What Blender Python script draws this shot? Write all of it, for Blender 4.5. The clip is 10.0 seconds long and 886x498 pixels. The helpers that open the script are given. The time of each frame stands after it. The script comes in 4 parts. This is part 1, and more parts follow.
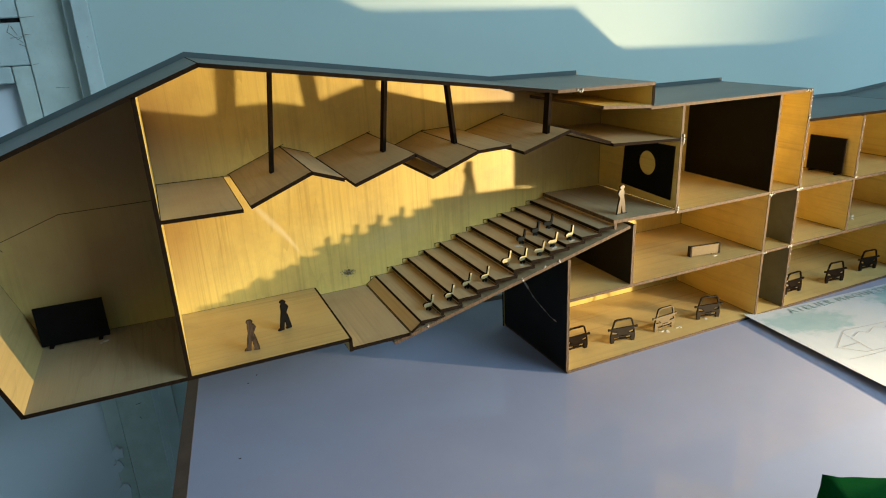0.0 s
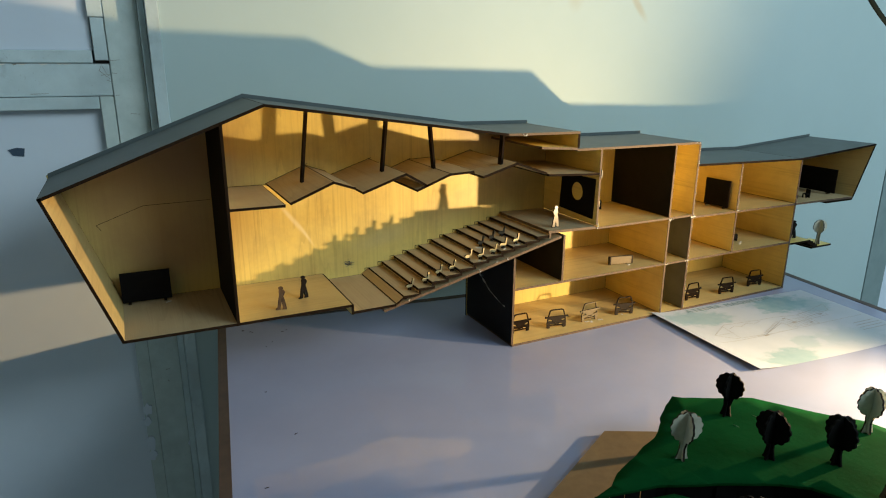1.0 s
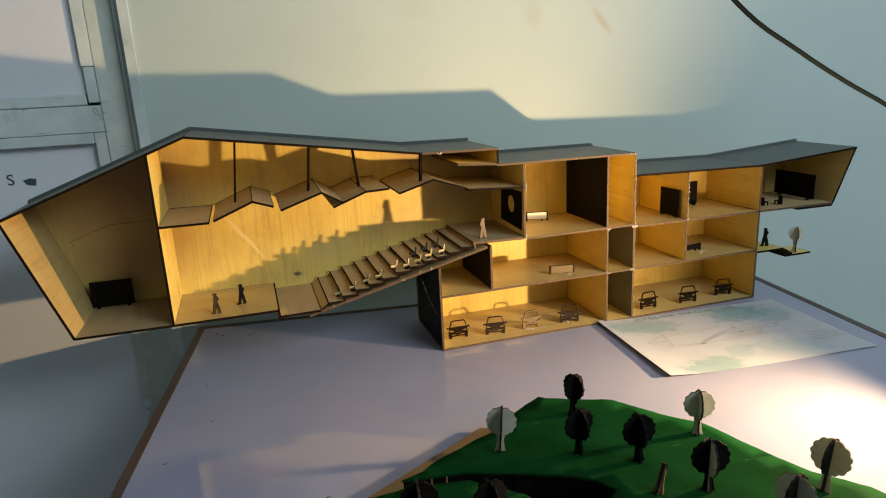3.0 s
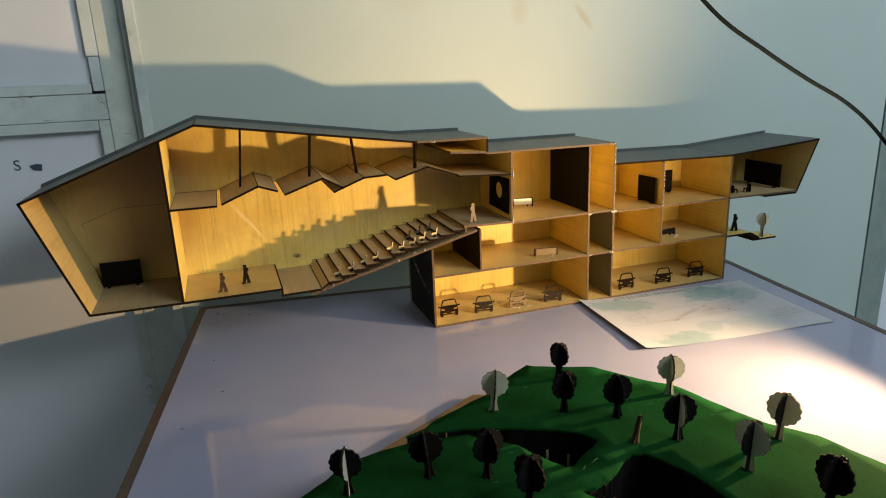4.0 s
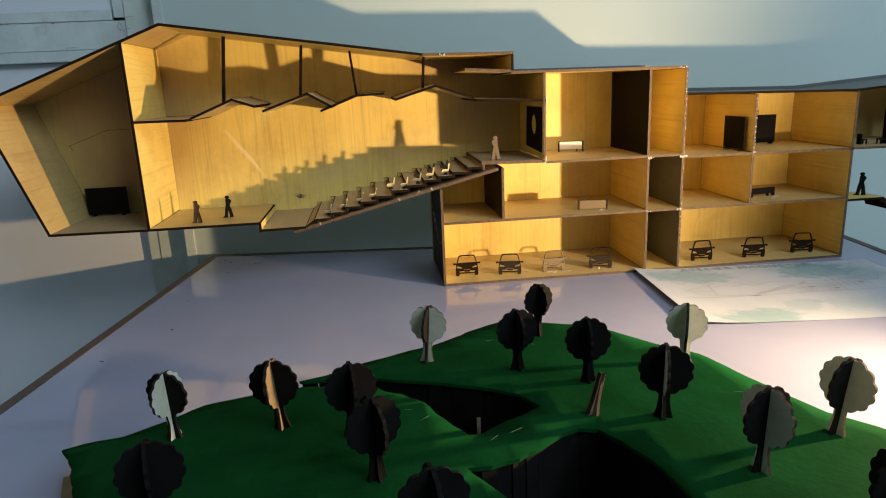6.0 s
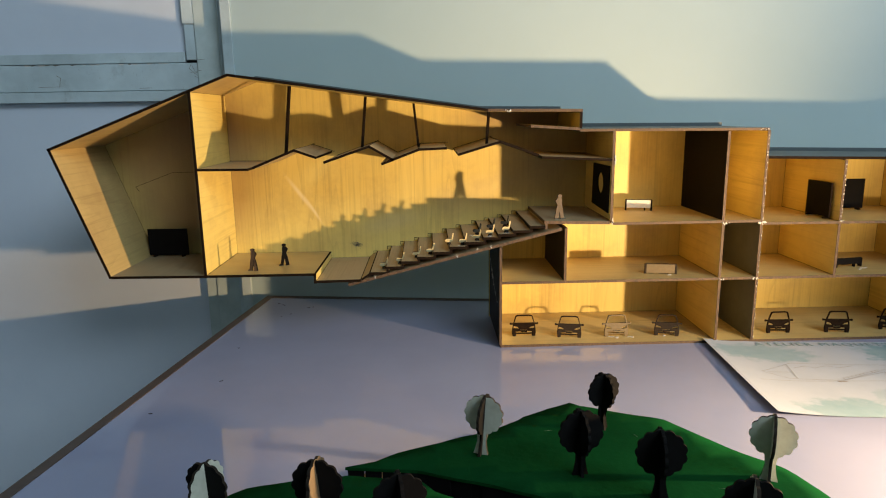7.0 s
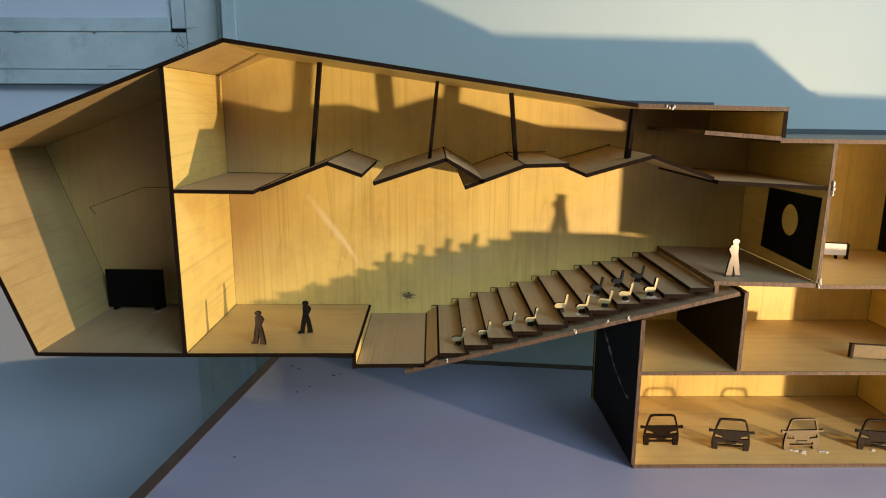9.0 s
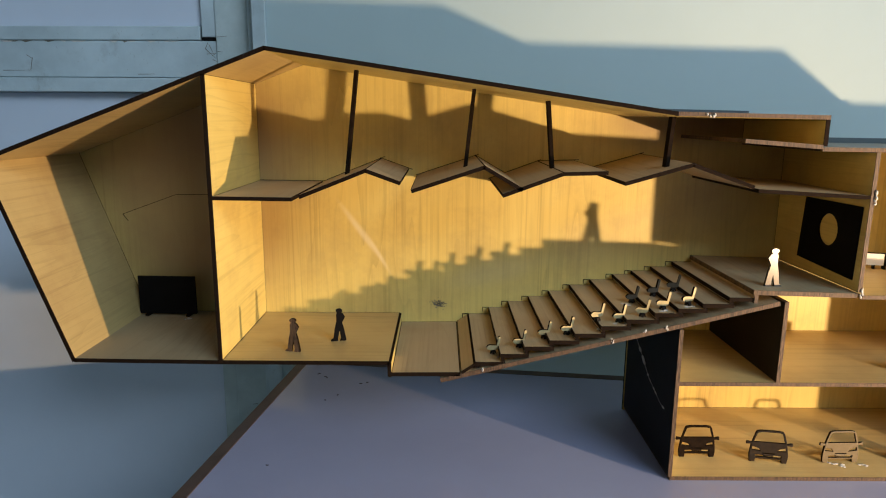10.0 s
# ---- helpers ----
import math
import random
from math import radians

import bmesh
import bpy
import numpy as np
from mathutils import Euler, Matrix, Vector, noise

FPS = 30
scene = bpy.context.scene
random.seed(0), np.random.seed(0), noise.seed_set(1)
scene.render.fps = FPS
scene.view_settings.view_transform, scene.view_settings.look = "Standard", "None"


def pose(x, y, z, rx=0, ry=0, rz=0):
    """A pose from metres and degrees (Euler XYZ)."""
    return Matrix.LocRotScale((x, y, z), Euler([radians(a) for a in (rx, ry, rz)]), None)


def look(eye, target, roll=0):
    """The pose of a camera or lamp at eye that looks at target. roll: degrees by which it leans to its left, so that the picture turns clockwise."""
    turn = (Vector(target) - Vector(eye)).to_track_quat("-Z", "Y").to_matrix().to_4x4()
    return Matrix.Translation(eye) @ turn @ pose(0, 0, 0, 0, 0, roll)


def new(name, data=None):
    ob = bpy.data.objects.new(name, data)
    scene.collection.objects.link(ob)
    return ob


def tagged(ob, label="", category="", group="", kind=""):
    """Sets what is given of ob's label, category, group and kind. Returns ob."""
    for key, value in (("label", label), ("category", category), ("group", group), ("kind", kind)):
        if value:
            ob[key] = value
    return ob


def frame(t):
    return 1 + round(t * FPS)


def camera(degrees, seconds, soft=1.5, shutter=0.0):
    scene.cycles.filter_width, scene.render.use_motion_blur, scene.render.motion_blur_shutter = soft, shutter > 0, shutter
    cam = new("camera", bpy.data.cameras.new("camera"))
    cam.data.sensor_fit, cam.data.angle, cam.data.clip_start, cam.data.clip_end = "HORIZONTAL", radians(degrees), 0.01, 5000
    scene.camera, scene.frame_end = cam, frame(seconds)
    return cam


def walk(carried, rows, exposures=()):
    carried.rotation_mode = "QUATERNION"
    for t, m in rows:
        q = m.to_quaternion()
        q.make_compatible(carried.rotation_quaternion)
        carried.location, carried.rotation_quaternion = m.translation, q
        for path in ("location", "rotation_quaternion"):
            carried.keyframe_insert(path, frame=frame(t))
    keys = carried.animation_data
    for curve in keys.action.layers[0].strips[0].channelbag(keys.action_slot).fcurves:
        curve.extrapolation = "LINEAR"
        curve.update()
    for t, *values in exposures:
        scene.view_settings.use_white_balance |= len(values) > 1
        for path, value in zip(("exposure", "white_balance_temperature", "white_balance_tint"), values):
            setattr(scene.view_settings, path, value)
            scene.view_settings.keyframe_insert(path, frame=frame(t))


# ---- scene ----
cam = camera(69.1, 10.0, 1.1)
PATH = [
    (0, (-0.34, -0.479, 1.097), (0.412, 1.248, 0.426), -2.9),
    (0.5, (-0.394, -0.55, 1.117), (0.348, 1.212, 0.532), -1.8),
    (1, (-0.435, -0.672, 1.119), (0.413, 1.05, 0.559), 0.2),
    (1.5, (-0.385, -0.737, 1.121), (0.471, 0.98, 0.555), -0.5),
    (2, (-0.251, -0.787, 1.106), (0.247, 1.063, 0.533), -1.1),
    (2.5, (-0.207, -0.805, 1.113), (0.319, 1.053, 0.595), -1.0),
    (2.7, (-0.217, -0.808, 1.121), (0.309, 1.054, 0.613), -2.2),
    (4, (-0.274, -0.872, 1.134), (0.334, 0.954, 0.589), -2.4),
    (4.5, (-0.25, -0.837, 1.104), (0.377, 0.954, 0.473), -0.8),
    (5, (-0.115, -0.787, 1.046), (0.231, 1.08, 0.418), -1.6),
    (5.2, (-0.079, -0.781, 1.015), (0.107, 1.097, 0.351), -2.2),
    (6.3, (-0.087, -0.777, 0.997), (0.119, 1.167, 0.575), -2.6),
    (6.5, (-0.09, -0.782, 0.999), (0.09, 1.169, 0.594), -2.6),
    (7, (-0.084, -0.742, 1.029), (-0.043, 1.215, 0.621), -0.9),
    (7.5, (-0.102, -0.595, 1.08), (0.048, 1.376, 0.778), -1.5),
    (8, (-0.127, -0.514, 1.066), (-0.014, 1.449, 0.698), -0.2),
    (8.5, (-0.13, -0.484, 1.056), (-0.035, 1.478, 0.683), 0.5),
    (9, (-0.161, -0.464, 1.03), (-0.127, 1.49, 0.607), 0.3),
    (9.5, (-0.185, -0.46, 1.027), (-0.174, 1.5, 0.629), 0.7),
    (10, (-0.182, -0.462, 1.029), (-0.175, 1.498, 0.632), 0.4),
]
walk(cam, [(t, look(eye, target, roll)) for t, eye, target, roll in PATH],
     [(0, 0.02, 6000, 12), (0.5, -0.05, 6300, 14), (1, -0.12, 6600, 16), (1.5, -0.19, 7000, 21), (2.5, -0.29, 7400, 25), (4, -0.32, 7650, 27), (4.5, -0.31, 7800, 28),
      (5, -0.33, 7450, 26), (6.5, -0.29, 6600, 25), (7.5, -0.33, 6450, 24), (8.5, -0.28, 6100, 24), (9, -0.26, 6100, 26), (10, -0.26, 6150, 27)])

import mathutils.geometry

# ---- world, sun, lights ----
world = bpy.data.worlds.new("world")
scene.world = world
world.use_nodes = True
wn = world.node_tree.nodes
sky = wn.new("ShaderNodeTexSky")
sky.sky_type = "NISHITA"
sky.sun_disc = False
sky.sun_elevation = radians(12)
sky.sun_rotation = radians(150)
world.node_tree.links.new(sky.outputs[0], wn["Background"].inputs[0])
wn["Background"].inputs[1].default_value = 0.1

LAMP = (0.503, -0.408, 0.859)
lamp_data = bpy.data.lights.new("desk_lamp_light", "SPOT")
lamp_data.energy = 50.0
lamp_data.color = (1.0, 0.725, 0.355)
lamp_data.shadow_soft_size = 0.008
lamp_data.spot_size = radians(179)
lamp_data.spot_blend = 1.0
lamp_light = new("desk_lamp_light", lamp_data)
lamp_light.matrix_world = look(LAMP, (LAMP[0] - 0.94, LAMP[1] + 0.20, LAMP[2] + 0.50))

window_data = bpy.data.lights.new("window_light", "AREA")
window_data.shape = "RECTANGLE"
window_data.size, window_data.size_y = 1.8, 1.0
window_data.energy = 72.0
window_data.color = (0.575, 0.80, 0.86)
window_light = new("window_light", window_data)
window_light.matrix_world = look((1.55, -2.19, 2.4), (0.1, 0.0, 0.95))

# ---- materials ----


def material(name, rough=0.6, metal=0.0):
    m = bpy.data.materials.new(name)
    m.use_nodes = True
    b = m.node_tree.nodes["Principled BSDF"]
    b.inputs["Roughness"].default_value = rough
    b.inputs["Metallic"].default_value = metal
    return m, m.node_tree.nodes, m.node_tree.links, b


def mixed(nodes, links, fac, a, b):
    n = nodes.new("ShaderNodeMix")
    n.data_type = "RGBA"
    for sock, v in ((6, a), (7, b)):
        if isinstance(v, tuple):
            n.inputs[sock].default_value = (*v, 1)
        else:
            links.new(v, n.inputs[sock])
    links.new(fac, n.inputs[0])
    return n.outputs[2]


def noisy(nodes, links, scale, size=1.0, detail=4.0, rough=0.55, low=0.35, high=0.65, coords="Object"):
    """A noise between 0 and 1 in metres; scale stretches it along the axes."""
    tc = nodes.new("ShaderNodeTexCoord")
    mp = nodes.new("ShaderNodeMapping")
    mp.inputs["Scale"].default_value = scale
    links.new(tc.outputs[coords], mp.inputs[0])
    tx = nodes.new("ShaderNodeTexNoise")
    tx.inputs["Scale"].default_value = size
    tx.inputs["Detail"].default_value = detail
    tx.inputs["Roughness"].default_value = rough
    links.new(mp.outputs[0], tx.inputs["Vector"])
    mr = nodes.new("ShaderNodeMapRange")
    mr.inputs[1].default_value, mr.inputs[2].default_value = low, high
    links.new(tx.outputs[0], mr.inputs[0])
    return mr.outputs[0]


def bumped(nodes, links, b, height, strength, distance):
    n = nodes.new("ShaderNodeBump")
    n.inputs["Strength"].default_value = strength
    n.inputs["Distance"].default_value = distance
    links.new(height, n.inputs["Height"])
    links.new(n.outputs[0], b.inputs["Normal"])


def math_node(nodes, links, kind, a, b):
    n = nodes.new("ShaderNodeMath")
    n.operation = kind
    for k, v in enumerate((a, b)):
        if isinstance(v, (int, float)):
            n.inputs[k].default_value = v
        else:
            links.new(v, n.inputs[k])
    return n.outputs[0]


def make_wood(name, along, light=(0.82, 0.65, 0.195), dark=(0.60, 0.425, 0.105), rough=0.45, streak=None):
    """Pale plywood veneer with its grain along one axis; the growth lines are level lines of a long drawn noise."""
    m, n, l, b = material(name, rough)

    def drawn(across, lengthwise):
        v = [across, across, across]
        v[along] = lengthwise
        return v

    broad = noisy(n, l, drawn(45.0, 3.0), 1.0, 4, 0.55, 0.3, 0.72)
    fine = noisy(n, l, drawn(800.0, 6.0), 1.0, 3, 0.6, 0.3, 0.75)
    blotch = noisy(n, l, (8, 8, 8), 1.0, 3, 0.5, 0.3, 0.75)
    form = noisy(n, l, drawn(19.0, 1.7), 1.0, 3.5, 0.42, 0.0, 1.0)
    lines = math_node(n, l, "FRACT", math_node(n, l, "MULTIPLY", form, 17.0), 0.0)
    edge = n.new("ShaderNodeMapRange")
    edge.inputs[1].default_value, edge.inputs[2].default_value, edge.inputs[3].default_value, edge.inputs[4].default_value = 0.0, 0.30, 1.0, 0.0
    l.new(lines, edge.inputs[0])
    gate = noisy(n, l, drawn(22.0, 4.0), 1.0, 2, 0.5, 0.38, 0.66)
    ring = math_node(n, l, "MULTIPLY", math_node(n, l, "MULTIPLY", edge.outputs[0], gate), 0.26)
    c = mixed(n, l, math_node(n, l, "MULTIPLY", broad, 0.42), light, dark)
    c = mixed(n, l, blotch, c, tuple(0.90 * v for v in light))
    c = mixed(n, l, math_node(n, l, "MULTIPLY", fine, 0.20), c, dark)
    strand = noisy(n, l, drawn(330.0, 3.5), 1.0, 3, 0.6, 0.50, 0.68)
    patch = noisy(n, l, drawn(30.0, 10.0), 1.0, 2, 0.5, 0.35, 0.65)
    c = mixed(n, l, math_node(n, l, "MULTIPLY", math_node(n, l, "MULTIPLY", strand, patch), 0.42), c, tuple(0.62 * v for v in dark))
    c = mixed(n, l, ring, c, tuple(0.62 * v for v in dark))
    pore = noisy(n, l, drawn(1300.0, 30.0), 1.0, 2, 0.5, 0.62, 0.76)
    c = mixed(n, l, math_node(n, l, "MULTIPLY", pore, 0.22), c, tuple(0.55 * v for v in dark))
    smoke = noisy(n, l, (15, 15, 15), 1.0, 6, 0.66, 0.47, 0.76)
    c = mixed(n, l, math_node(n, l, "MULTIPLY", smoke, 0.42), c, (0.30, 0.17, 0.075))
    for cx, cz, sx, sz, turn, strength, tint in streak or ():
        tc = n.new("ShaderNodeTexCoord")
        mp = n.new("ShaderNodeMapping")
        mp.vector_type = "TEXTURE"
        mp.inputs["Location"].default_value = (cx, 0.126, cz)
        mp.inputs["Rotation"].default_value = (0, radians(turn), 0)
        mp.inputs["Scale"].default_value = (sx, 1, sz)
        l.new(tc.outputs["Object"], mp.inputs[0])
        ln = n.new("ShaderNodeVectorMath")
        ln.operation = "LENGTH"
        l.new(mp.outputs[0], ln.inputs[0])
        mr = n.new("ShaderNodeMapRange")
        mr.interpolation_type = "SMOOTHSTEP"
        mr.inputs[1].default_value, mr.inputs[2].default_value, mr.inputs[3].default_value, mr.inputs[4].default_value = 0.1, 1.0, strength, 0.0
        l.new(ln.outputs["Value"], mr.inputs[0])
        c = mixed(n, l, mr.outputs[0], c, tint)
    l.new(c, b.inputs["Base Color"])
    bumped(n, l, b, fine, 0.12, 0.0004)
    return m


def make_plain(name, colour, other=None, rough=0.6, metal=0.0, scale=40.0, bump=0.0, coat=0.0, spec=0.5):
    m, n, l, b = material(name, rough, metal)
    b.inputs["Specular IOR Level"].default_value = spec
    other = other or tuple(0.8 * v for v in colour)
    f = noisy(n, l, (scale, scale, scale), 1.0, 5, 0.6, 0.3, 0.72)
    l.new(mixed(n, l, f, colour, other), b.inputs["Base Color"])
    if bump:
        g = noisy(n, l, (scale * 8,) * 3, 1.0, 4, 0.6, 0.2, 0.8)
        bumped(n, l, b, g, 0.4, bump)
    b.inputs["Coat Weight"].default_value = coat
    return m


WOOD_X = make_wood("plywood_grain_x", 0)
WOOD_Y = make_wood("plywood_grain_y", 1)
# pale streaks, brown laser-cutting smoke and greyer patches on the back panel
# the brown also paints in the shade of nose, lobby and end room
PALE_STREAK, SMOKE_SHADE, HALL_SHADE = (0.88, 0.78, 0.52), (0.29, 0.175, 0.085), (0.66, 0.56, 0.36)
# the greyer patches paint in the tone of the hall's lower shade
BACKPLY = make_wood("streaked_back_plywood", 2, streak=((-0.256, 0.926, 0.0045, 0.045, -36, 0.55, PALE_STREAK), (-0.240, 0.905, 0.003, 0.030, -30, 0.4, PALE_STREAK),
                    (-0.372, 1.010, 0.12, 0.10, 20, 0.9, SMOKE_SHADE), (-0.40, 0.905, 0.15, 0.085, -15, 0.8, SMOKE_SHADE), (-0.455, 0.975, 0.09, 0.10, 25, 0.7, SMOKE_SHADE),
                    (0.035, 1.024, 0.12, 0.028, 0, 0.7, SMOKE_SHADE), (0.085, 0.965, 0.10, 0.07, 0, 0.55, SMOKE_SHADE), (0.64, 0.935, 0.14, 0.07, 0, 0.65, SMOKE_SHADE), (-0.02, 0.925, 0.10, 0.035, -12, 0.2, HALL_SHADE), (-0.13, 0.89, 0.07, 0.02, -14, 0.2, HALL_SHADE)))
# smoke-browned wood, darkened further to paint in the shade of both end rooms
NOSEWOOD = make_wood("smoke_and_shade_brown_plywood", 1, (0.60, 0.445, 0.18), (0.40, 0.27, 0.10), 0.5)
FLOORWOOD = make_wood("darker_floor_plywood", 0, (0.58, 0.445, 0.185), (0.41, 0.29, 0.11), 0.45)
# laser smoke residue, plus shade painted into treads, floors and ceiling baffles
SOOT_SHADE = make_wood("smoke_and_shade_plywood", 1, (0.47, 0.375, 0.22), (0.30, 0.225, 0.125), 0.55)
THINWALL = make_wood("thin_plywood_grain_y", 1)
tn, tl = THINWALL.node_tree.nodes, THINWALL.node_tree.links
glow = tn.new("ShaderNodeBsdfTranslucent")
glow.inputs[0].default_value = (0.9, 0.50, 0.14, 1)
blend = tn.new("ShaderNodeMixShader")
blend.inputs[0].default_value = 0.13
tl.new(tn["Principled BSDF"].outputs[0], blend.inputs[1])
tl.new(glow.outputs[0], blend.inputs[2])
tl.new(blend.outputs[0], tn["Material Output"].inputs[0])
CHAR = make_plain("charred_cut_edge", (0.006, 0.004, 0.003), (0.020, 0.012, 0.007), 0.85, scale=500, spec=0.05)
BROWNEDGE, en, el, eb = material("brown_cut_edge", 0.7)
ticks = noisy(en, el, (1100, 500, 120), 1.0, 3, 0.6, 0.36, 0.62)
el.new(mixed(en, el, ticks, (0.022, 0.013, 0.007), (0.125, 0.072, 0.038)), eb.inputs["Base Color"])
SEATWOOD = make_plain("seat_wood", (0.56, 0.45, 0.22), (0.42, 0.32, 0.15), 0.55, scale=300)
# darker copy of the seat wood that paints the back row as shaded
SHADESEAT = make_plain("shaded_seat_wood", (0.10, 0.07, 0.035), (0.05, 0.035, 0.02), 0.6, scale=400)
CHARGREY = make_plain("grey_scorch", (0.24, 0.215, 0.16), (0.11, 0.095, 0.07), 0.7, scale=300)
SHAFT = make_plain("dark_grey_paint", (0.075, 0.075, 0.07), (0.055, 0.055, 0.052), 0.6, scale=60)
POSTPAINT = make_plain("grey_green_door_paint", (0.58, 0.67, 0.66), (0.45, 0.54, 0.53), 0.5, scale=30, bump=0.0004)
DARKPOST = make_plain("dark_grey_green_door_paint", (0.24, 0.31, 0.31), (0.19, 0.26, 0.26), 0.5, scale=30, bump=0.0004)
PANELPAINT = make_plain("white_door_panel", (0.70, 0.77, 0.86), (0.63, 0.70, 0.80), 0.5, scale=5)
INK = make_plain("grey_ink", (0.28, 0.26, 0.24), (0.34, 0.32, 0.30), 0.8, scale=300)
PALEINK = make_plain("teal_print", (0.20, 0.30, 0.33), (0.26, 0.36, 0.38), 0.7, scale=300)
TITLEINK = make_plain("dark_blue_ink", (0.03, 0.06, 0.10), (0.05, 0.08, 0.12), 0.7, scale=300)
ROOFGREY = make_plain("grey_roof_face", (0.08, 0.102, 0.105), (0.06, 0.08, 0.082), 0.5, scale=30)
BLACK = make_plain("black_painted_board", (0.0045, 0.0042, 0.0042), (0.008, 0.0072, 0.007), 0.7, scale=90, bump=0.0001, spec=0.07)
BLACKWALL = make_plain("black_painted_panel", (0.008, 0.007, 0.007), (0.013, 0.011, 0.010), 0.5, scale=60, bump=0.0001, spec=0.12)
DARKCUT = make_plain("dark_cut_board", (0.014, 0.010, 0.007), (0.03, 0.02, 0.012), 0.75, scale=300, spec=0.2)
PALE = make_plain("pale_bare_board", (0.13, 0.095, 0.06), (0.10, 0.075, 0.045), 0.17, scale=220, spec=1.0)
BROWN = make_plain("brown_bare_board", (0.20, 0.135, 0.07), (0.14, 0.09, 0.045), 0.6, scale=220)
FADED = make_plain("faded_board", (0.165, 0.12, 0.06), (0.125, 0.09, 0.042), 0.6, scale=220)
GREYCUT = make_plain("grey_tree_board", (0.62, 0.61, 0.50), (0.50, 0.48, 0.38), 0.65, scale=160)
WHITE = make_plain("white_card", (0.82, 0.80, 0.74), (0.72, 0.70, 0.64), 0.6, scale=160)
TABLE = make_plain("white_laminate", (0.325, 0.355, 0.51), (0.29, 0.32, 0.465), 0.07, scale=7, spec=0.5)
EDGEBAND = make_plain("brown_edge_band", (0.10, 0.066, 0.05), (0.06, 0.042, 0.034), 0.5, scale=60)
WALLPAINT = make_plain("painted_wall", (0.452, 0.562, 0.568), (0.412, 0.522, 0.528), 0.55, scale=3.5, bump=0.0002)
wn2, wl2, wb2 = WALLPAINT.node_tree.nodes, WALLPAINT.node_tree.links, WALLPAINT.node_tree.nodes["Principled BSDF"]
for cx, cz, sx, sz, turn, strength in ((0.398, 1.214, 0.010, 0.042, -40, 0.5), (0.268, 1.226, 0.022, 0.034, 0, 0.28), (0.06, 1.24, 0.05, 0.02, 0, 0.12)):
    tc = wn2.new("ShaderNodeTexCoord")
    mp = wn2.new("ShaderNodeMapping")
    mp.vector_type = "TEXTURE"
    mp.inputs["Location"].default_value = (cx, 0.258, cz)
    mp.inputs["Rotation"].default_value = (0, radians(turn), 0)
    mp.inputs["Scale"].default_value = (sx, 1, sz)
    wl2.new(tc.outputs["Object"], mp.inputs[0])
    ln = wn2.new("ShaderNodeVectorMath")
    ln.operation = "LENGTH"
    wl2.new(mp.outputs[0], ln.inputs[0])
    mr = wn2.new("ShaderNodeMapRange")
    mr.interpolation_type = "SMOOTHSTEP"
    mr.inputs[1].default_value, mr.inputs[2].default_value, mr.inputs[3].default_value, mr.inputs[4].default_value = 0.2, 1.0, strength, 0.0
    wl2.new(ln.outputs["Value"], mr.inputs[0])
    wl2.new(mixed(wn2, wl2, mr.outputs[0], wb2.inputs["Base Color"].links[0].from_socket, (0.40, 0.34, 0.22)), wb2.inputs["Base Color"])


def grime(m, spots, strength, colour):
    """Adds drips and blotches of old dirt to a paint."""
    n, l, b = m.node_tree.nodes, m.node_tree.links, m.node_tree.nodes["Principled BSDF"]
    drip = noisy(n, l, (90, 90, 22), 1.0, 6, 0.65, 0.54, 0.70)
    blot = noisy(n, l, (spots, spots, spots), 1.0, 6, 0.7, 0.56, 0.68)
    speck = noisy(n, l, (420, 420, 260), 1.0, 3, 0.6, 0.66, 0.74)
    old = math_node(n, l, "MAXIMUM", math_node(n, l, "MULTIPLY", drip, blot), math_node(n, l, "MULTIPLY", speck, 0.5))
    both = math_node(n, l, "MAXIMUM", old, math_node(n, l, "MULTIPLY", blot, 0.4))
    l.new(mixed(n, l, math_node(n, l, "MULTIPLY", both, strength), b.inputs["Base Color"].links[0].from_socket, colour), b.inputs["Base Color"])


DOORPAINT = make_plain("old_door_paint", (0.62, 0.73, 0.76), (0.42, 0.51, 0.53), 0.5, scale=13, bump=0.0004)
grime(DOORPAINT, 17, 0.75, (0.20, 0.22, 0.20))
grime(POSTPAINT, 13, 0.55, (0.24, 0.26, 0.24))
GREEN = make_plain("green_paint", (0.002, 0.058, 0.015), (0.0013, 0.040, 0.010), 0.9, scale=26, bump=0.0004, spec=0.01)
PALEGREEN = make_plain("scratched_green", (0.09, 0.19, 0.11), (0.06, 0.14, 0.08), 0.8, scale=300)
TAN = make_plain("tan_board_side", (0.16, 0.115, 0.062), (0.12, 0.085, 0.045), 0.6, scale=120)
CABLE = make_plain("dark_cable", (0.005, 0.009, 0.011), (0.004, 0.007, 0.008), 0.8, scale=60, spec=0.01)
STEEL = make_plain("dark_steel_leg", (0.08, 0.08, 0.085), (0.06, 0.06, 0.065), 0.45, metal=0.6)
FLOORMAT = make_plain("pale_floor", (0.60, 0.60, 0.60), (0.52, 0.52, 0.52), 0.6, scale=5)
PLASTER = make_plain("room_plaster", (0.44, 0.51, 0.54), (0.40, 0.47, 0.50), 0.8, scale=4)

GLUE, gn, gl, gb = material("hardened_glue", 0.12)
gb.inputs["Base Color"].default_value = (0.85, 0.83, 0.76, 1)
gb.inputs["Transmission Weight"].default_value = 0.35
gb.inputs["IOR"].default_value = 1.48

